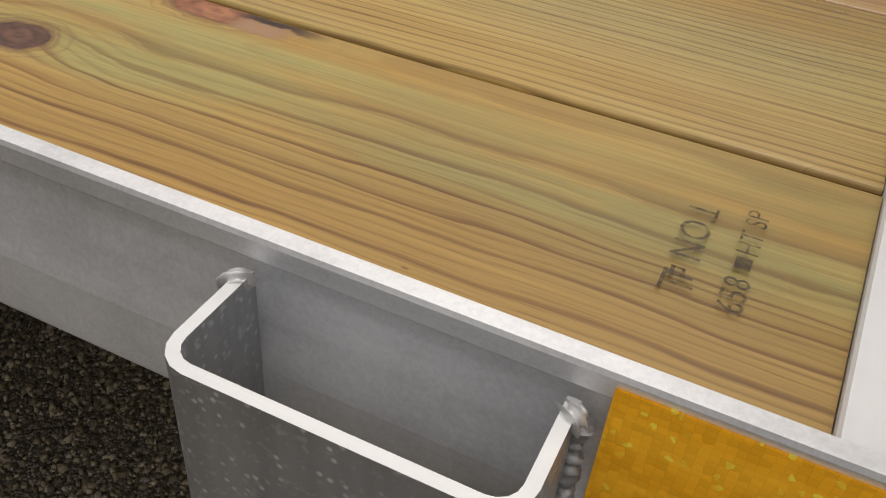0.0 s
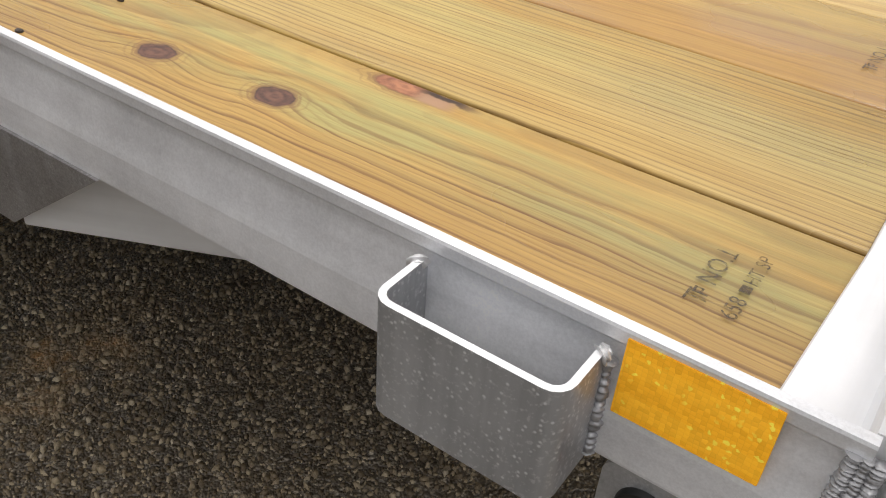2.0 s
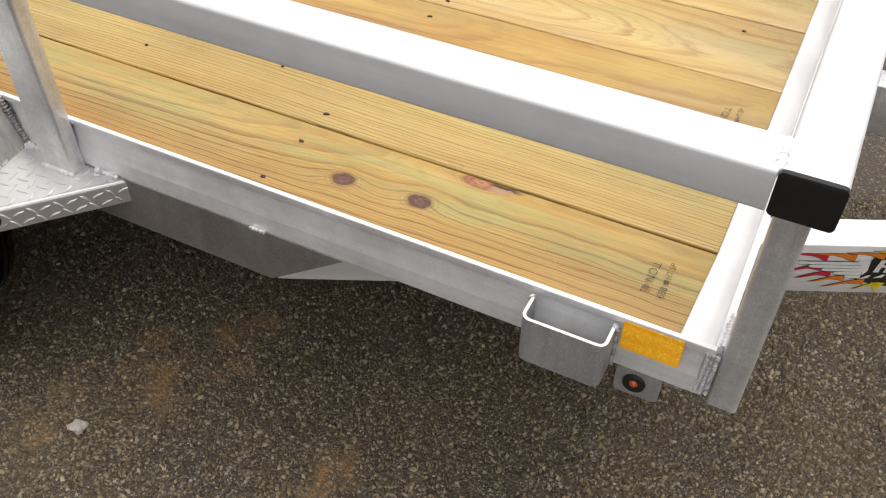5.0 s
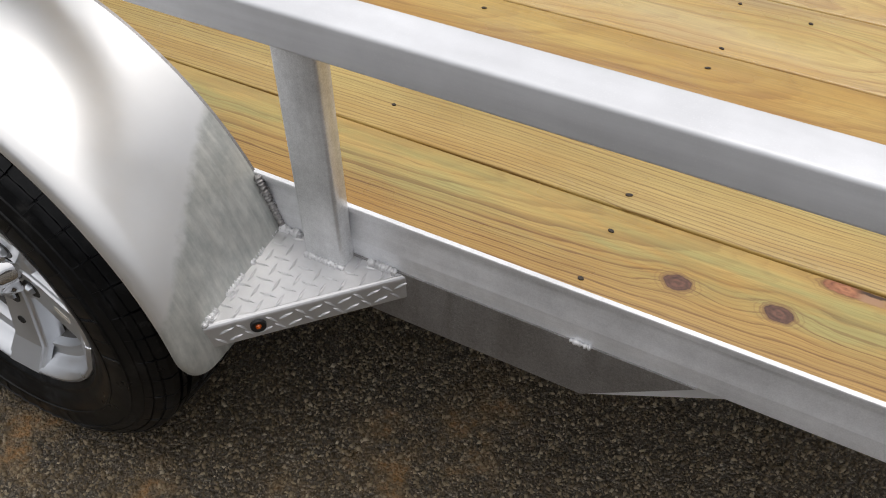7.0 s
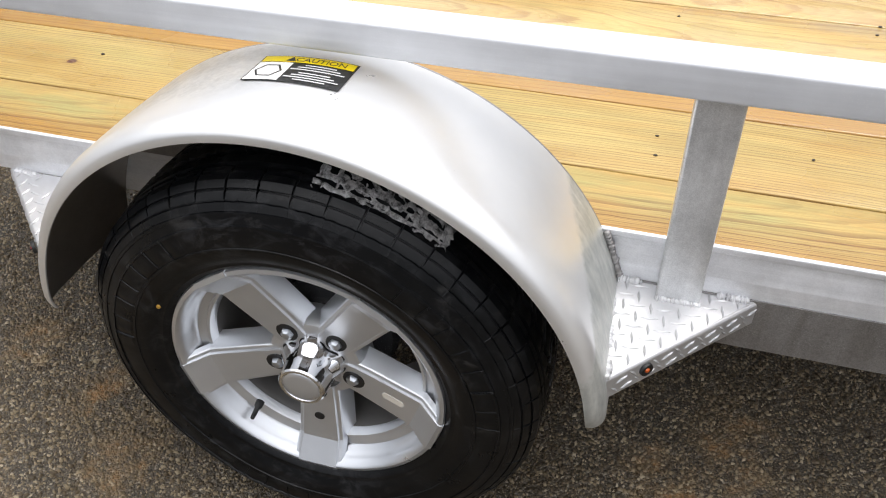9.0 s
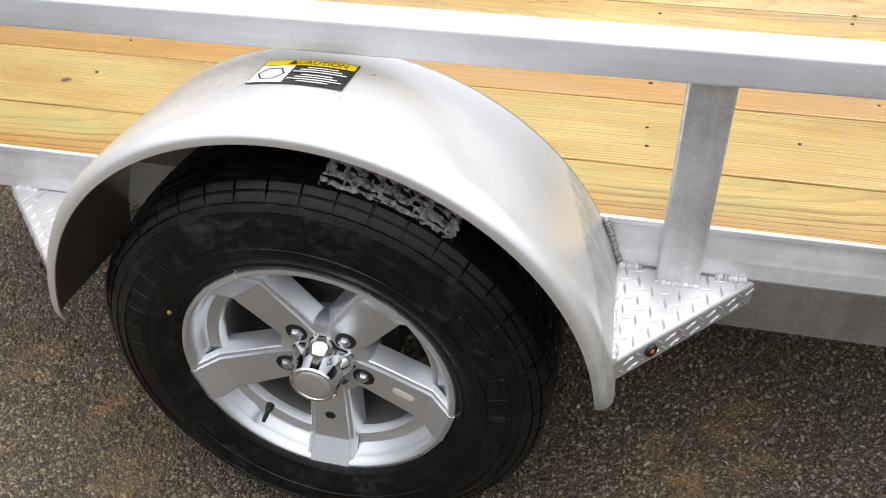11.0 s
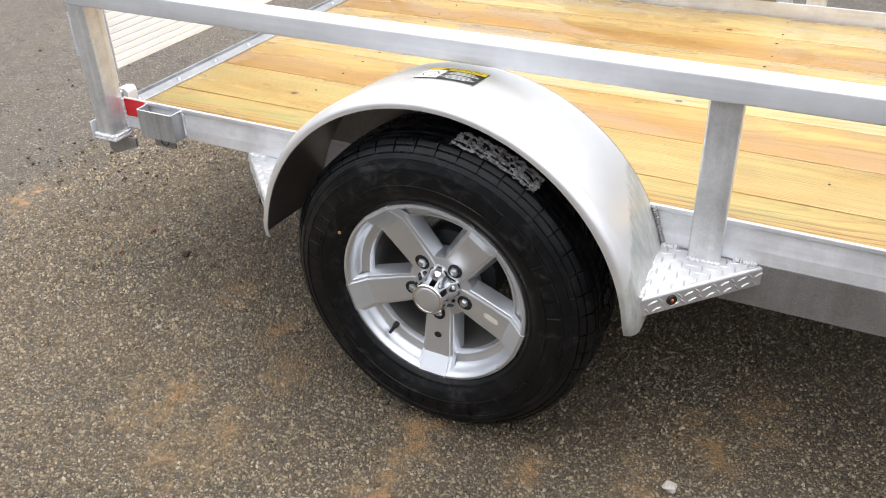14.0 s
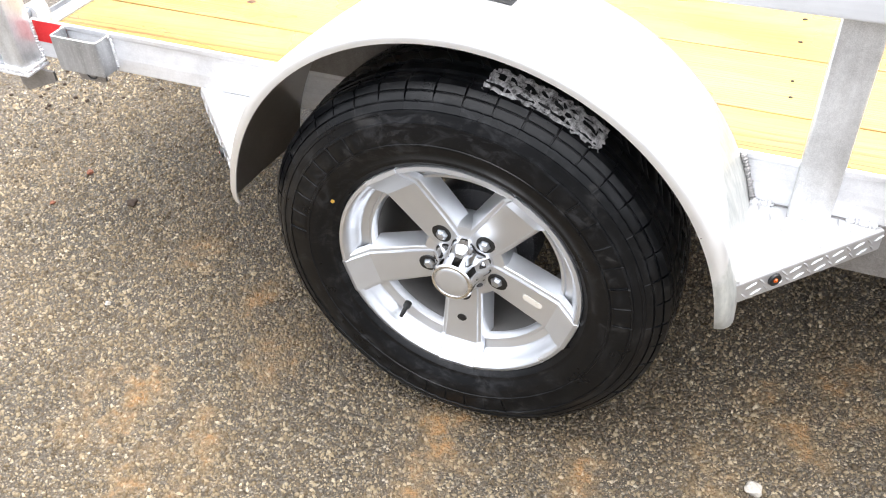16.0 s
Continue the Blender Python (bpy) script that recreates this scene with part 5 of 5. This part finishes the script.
# axle, springs' hanger and bolt behind the wheel
tube("axle", "y", -0.07, FAR + 0.07, WX - 0.03, WX + 0.03, WZ - 0.03, WZ + 0.03, M_DARKSTEEL, "dark steel axle tube")
bm = bmesh.new()
slab(bm, [(-1.62, 0.300), (-1.56, 0.300), (-1.53, 0.4034), (-1.66, 0.4034)], 0.010, 0.016, lambda a, b, c: (a, c, b))
hanger = part("spring_hanger", bm, M_DARKSTEEL, trailer, "dark steel hanger plate")
bm = bmesh.new()
spin(bm, [(0.0, -0.018), (0.010, -0.017), (0.012, -0.010), (0.012, 0.0)], 12)
hb = part("bolt", bm, M_ZINC, hanger, smooth=True, angle=30)
hb.matrix_basis = pose(-1.595, 0.010, 0.335)

# ---- rear end ----
bm = bmesh.new()
box(bm, -2.290, -2.222, -0.056, 0.002, 0.3920, 0.3980, 0.0015)
box(bm, -2.2945, -2.2900, -0.056, 0.002, 0.3920, 0.4330, 0.001)
part("post_foot", bm, M_ALU, trailer, "aluminium foot welded below the rear post")
bm = bmesh.new()
bead(bm, (-2.286, -0.050, 0.4005), (-2.228, -0.050, 0.4005), 0.0048, 0.4, 0.0055)
bead(bm, (-2.228, -0.050, 0.4005), (-2.228, 0.0, 0.402), 0.0042, 0.4, 0.0055)
bead(bm, (-2.2315, -0.0, 0.404), (-2.2315, -0.0, 0.480), 0.0034, 0.3, 0.0055)
part("weld", bm, M_WELD, trailer, smooth=True, angle=80)
bm = bmesh.new()
slab(bm, [(-2.286, 0.3918), (-2.286, 0.350), (-2.272, 0.340), (-2.195, 0.372), (-2.195, 0.3918)], -0.022, -0.017, lambda a, b, c: (a, c, b))
part("tail_bracket", bm, M_DULL, trailer, "dark angle bracket")
bm = bmesh.new()
slab(bm, rounded(-2.160, -2.098, 0.372, 0.4074, 0.006, 3), 0.004, 0.008, lambda a, b, c: (a, c, b))
lt = part("light_bracket", bm, M_DULL, trailer, "dark bracket with a round hole")
bm = bmesh.new()
spin(bm, [(0.0, 0.0006), (0.010, 0.0006), (0.0125, -0.0012), (0.0135, 0.001)], 18)
lh = part("grommet", bm, M_GROMMET, lt)
lh.matrix_basis = pose(-2.128, 0.0035, 0.389)

# upright ramp gate with ribbed planks and its lift spring
gate = new("ramp_gate")
gate.parent = trailer
gate["label"] = "upright ribbed white aluminium ramp gate"
M_GATE = metal("gate_aluminium", (0.93, 0.93, 0.92), 0.5, (1, 0.04, 1), 0.0, 0.03, 1.0)
for k in range(4):
    bm = bmesh.new()
    z = 0.521 + 0.152 * k
    pts = [(-2.314, z), (-2.314, z + 0.150)]
    front = []
    for q in range(9):
        zz = z + 0.150 - 0.1500 * q / 9
        front += [(-2.2900, zz), (-2.2885, zz - 0.0015), (-2.2885, zz - 0.0134), (-2.2900, zz - 0.0146), (-2.2925, zz - 0.0148), (-2.2925, zz - 0.0162)]
    loft(bm, [[(a, y, b) for a, b in pts + front] for y in (0.058, FAR - 0.055)])
    part("gate_plank", bm, M_GATE, gate, "ribbed aluminium gate plank")
for y in (0.030, FAR - 0.055):
    tube("gate_stile", "z", 0.4900, 1.15, -2.315, -2.290, y, y + 0.0255, M_TUBE, "", gate)
bm = bmesh.new()
bar(bm, "y", 0.0260, 0.0560, -2.276, -2.240, 0.4475, 0.4900, 0.010, 4)
part("gate_hinge", bm, M_TUBE, gate, "white metal hinge block", smooth=True, angle=30)
bm = bmesh.new()
bar(bm, "y", 0.0060, 0.0640, -2.270, -2.252, 0.4700, 0.4880, 0.008, 5)
part("hinge_pin", bm, M_ZINC, gate, "", smooth=True, angle=30)
bm = bmesh.new()
turns, per, rad, wire = 17, 10, 0.0085, 0.0019
rows = []
for i in range(turns * per + 1):
    a = 2 * math.pi * i / per
    c = Vector((-2.306 + rad * math.cos(a), -0.020 + rad * math.sin(a), 0.578 + 0.006 * i / per))
    out, up = Vector((math.cos(a), math.sin(a), 0)), Vector((0, 0, 1))
    rows.append([c + out * wire * math.cos(q) + up * wire * math.sin(q) for q in (0.0, 1.571, 3.142, 4.712)])
loft(bm, rows)
part("gate_spring", bm, M_ZINC, gate, "zinc coil lift spring", smooth=True, angle=60)

# ---- tongue decal: shapes in the maker's colours ----
def flat_shape(name, pts, material, parent, lift):
    """A thin printed shape on the arm's side: u along the arm, v up from its foot."""
    bm = bmesh.new()
    bm.faces.new([bm.verts.new((0.655 + u, -lift, 0.320 + v)) for u, v in pts])
    return part(name, bm, material, parent)


def tongue_of_flame(u0, v0, u1, v1, wide, curl):
    """A curling flame from its root to its thin tip."""
    left, right = [], []
    for k in range(13):
        q = k / 12
        u, v = u0 + (u1 - u0) * q, v0 + (v1 - v0) * q + curl * math.sin(q * 5.2) * (0.35 + 0.65 * q)
        w = wide * (1 - q) ** 0.8 * (0.85 + 0.15 * math.cos(q * 7))
        left.append((u, v + w))
        right.append((u, v - w))
    return left[:-1] + [left[-1]] + right[:-1][::-1]


decal = flat_shape("tongue_decal", [(0.094, 0.025), (0.100, 0.052), (0.108, 0.068), (0.200, 0.072), (0.205, 0.030), (0.160, 0.012)], M_BLACKPRINT, trailer, 0.0008)
decal.matrix_basis = arm_near.matrix_basis.copy()
decal["label"] = "flame and wing decal in red, orange and black"
FLAMES = ((0.050, 0.0640, 0.010, 0.0740, 0.0050, 0.0022, M_CRIMSON), (0.085, 0.0650, 0.034, 0.0750, 0.0058, 0.0026, M_ORANGE), (0.120, 0.0690, 0.072, 0.0770, 0.0052, 0.0022, M_ORANGE), (0.150, 0.0730, 0.104, 0.0810, 0.0046, 0.0020, M_YELLOW),
          (0.048, 0.0470, 0.006, 0.0450, 0.0050, 0.0030, M_CRIMSON), (0.062, 0.0370, 0.018, 0.0310, 0.0054, 0.0028, M_CRIMSON), (0.082, 0.0300, 0.038, 0.0240, 0.0052, 0.0026, M_ORANGE), (0.108, 0.0240, 0.056, 0.0150, 0.0048, 0.0024, M_ORANGE), (0.128, 0.0200, 0.098, 0.0120, 0.0040, 0.0020, M_YELLOW))
for u0, v0, u1, v1, wide, curl, ink in FLAMES:
    flat_shape("decal_flame_edge", tongue_of_flame(u0, v0, u1 - 0.003, v1, wide + 0.0009, curl), M_BLACKPRINT, decal, 0.0009)
    flat_shape("decal_flame", tongue_of_flame(u0, v0, u1, v1, wide, curl), ink, decal, 0.0012)
for k, tip in enumerate((0.012, 0.029, 0.047, 0.064, 0.079)):
    v = 0.0560 - 0.0058 * k
    for grow, ink, lift in ((0.0010, M_BLACKPRINT, 0.0014), (0.0, M_WHITE, 0.0017)):
        flat_shape("decal_feather", [(0.100, v + 0.0030 + grow), (tip + 0.003, v + 0.0026 + grow), (tip - grow, v + 0.0010), (tip + 0.002, v - 0.0016 - grow), (tip + 0.008, v - 0.0024 - grow), (0.100, v - 0.0024 - grow)], ink, decal, lift)
flat_shape("decal_crest", [(0.088, 0.058), (0.092, 0.064), (0.104, 0.066), (0.106, 0.044), (0.101, 0.036), (0.098, 0.052)], M_WHITE, decal, 0.0020)
for u0, u1, v0, v1 in ((0.113, 0.120, 0.042, 0.064), (0.126, 0.132, 0.042, 0.064), (0.116, 0.130, 0.051, 0.055), (0.140, 0.158, 0.042, 0.060), (0.165, 0.185, 0.042, 0.060)):
    flat_shape("decal_stroke", [(u0, v0), (u1, v0), (u1 + 0.004, v1), (u0 + 0.004, v1)], M_WHITE, decal, 0.0020)
for k in range(5):
    u = 0.098 + 0.018 * k
    flat_shape("decal_stroke", [(u, 0.0290 + 0.002 * k), (u + 0.012, 0.0310 + 0.002 * k), (u + 0.015, 0.0365 + 0.002 * k), (u + 0.011, 0.0365 + 0.002 * k)], M_WHITE, decal, 0.0020)
flat_shape("decal_point", [(0.118, 0.0225), (0.136, 0.0225), (0.127, 0.0060)], M_YELLOW, decal, 0.0012)

# ---- grade stamps on the boards ----
def stamp(b, x0, y0, x_first, y_first):
    """Ink on a board: text runs across the board, letters standing along it."""
    def lay(px, py):
        return lambda u, v: (px - REAR - v, py + u - y0, 0.0009)
    words("NO.1", 0.0152, lay(x_first, y_first + 0.0180), "grade_stamp", M_INK, b)
    words("658", 0.0125, lay(x_first + 0.0175, y_first - 0.001), "grade_stamp", M_INK, b)
    words("HT SP", 0.0110, lay(x_first + 0.0170, y_first + 0.031), "grade_stamp", M_INK, b)
    for u0, u1, v0, v1 in ((0.000, 0.011, 0.0085, 0.0098), (0.0035, 0.005, -0.001, 0.0085), (0.008, 0.0095, 0.0, 0.0085), (0.0095, 0.013, 0.0065, 0.008), (0.0095, 0.013, 0.003, 0.0042), (0.0120, 0.0132, 0.0035, 0.008), (0.0225, 0.0292, -0.0160, -0.0105), (0.0465, 0.0525, -0.0002, 0.0009)):
        bm = bmesh.new()
        f = lay(x_first, y_first)
        bm.faces.new([bm.verts.new(f(u, v)) for u, v in ((u0, v0), (u1, v0), (u1, v1), (u0, v1))])
        part("stamp_mark", bm, M_INK, b)


stamp(boards[0][0], 0, boards[0][1], -0.0890, 0.0835)
stamp(boards[2][0], 0, boards[2][1], -0.0905, 0.4300)
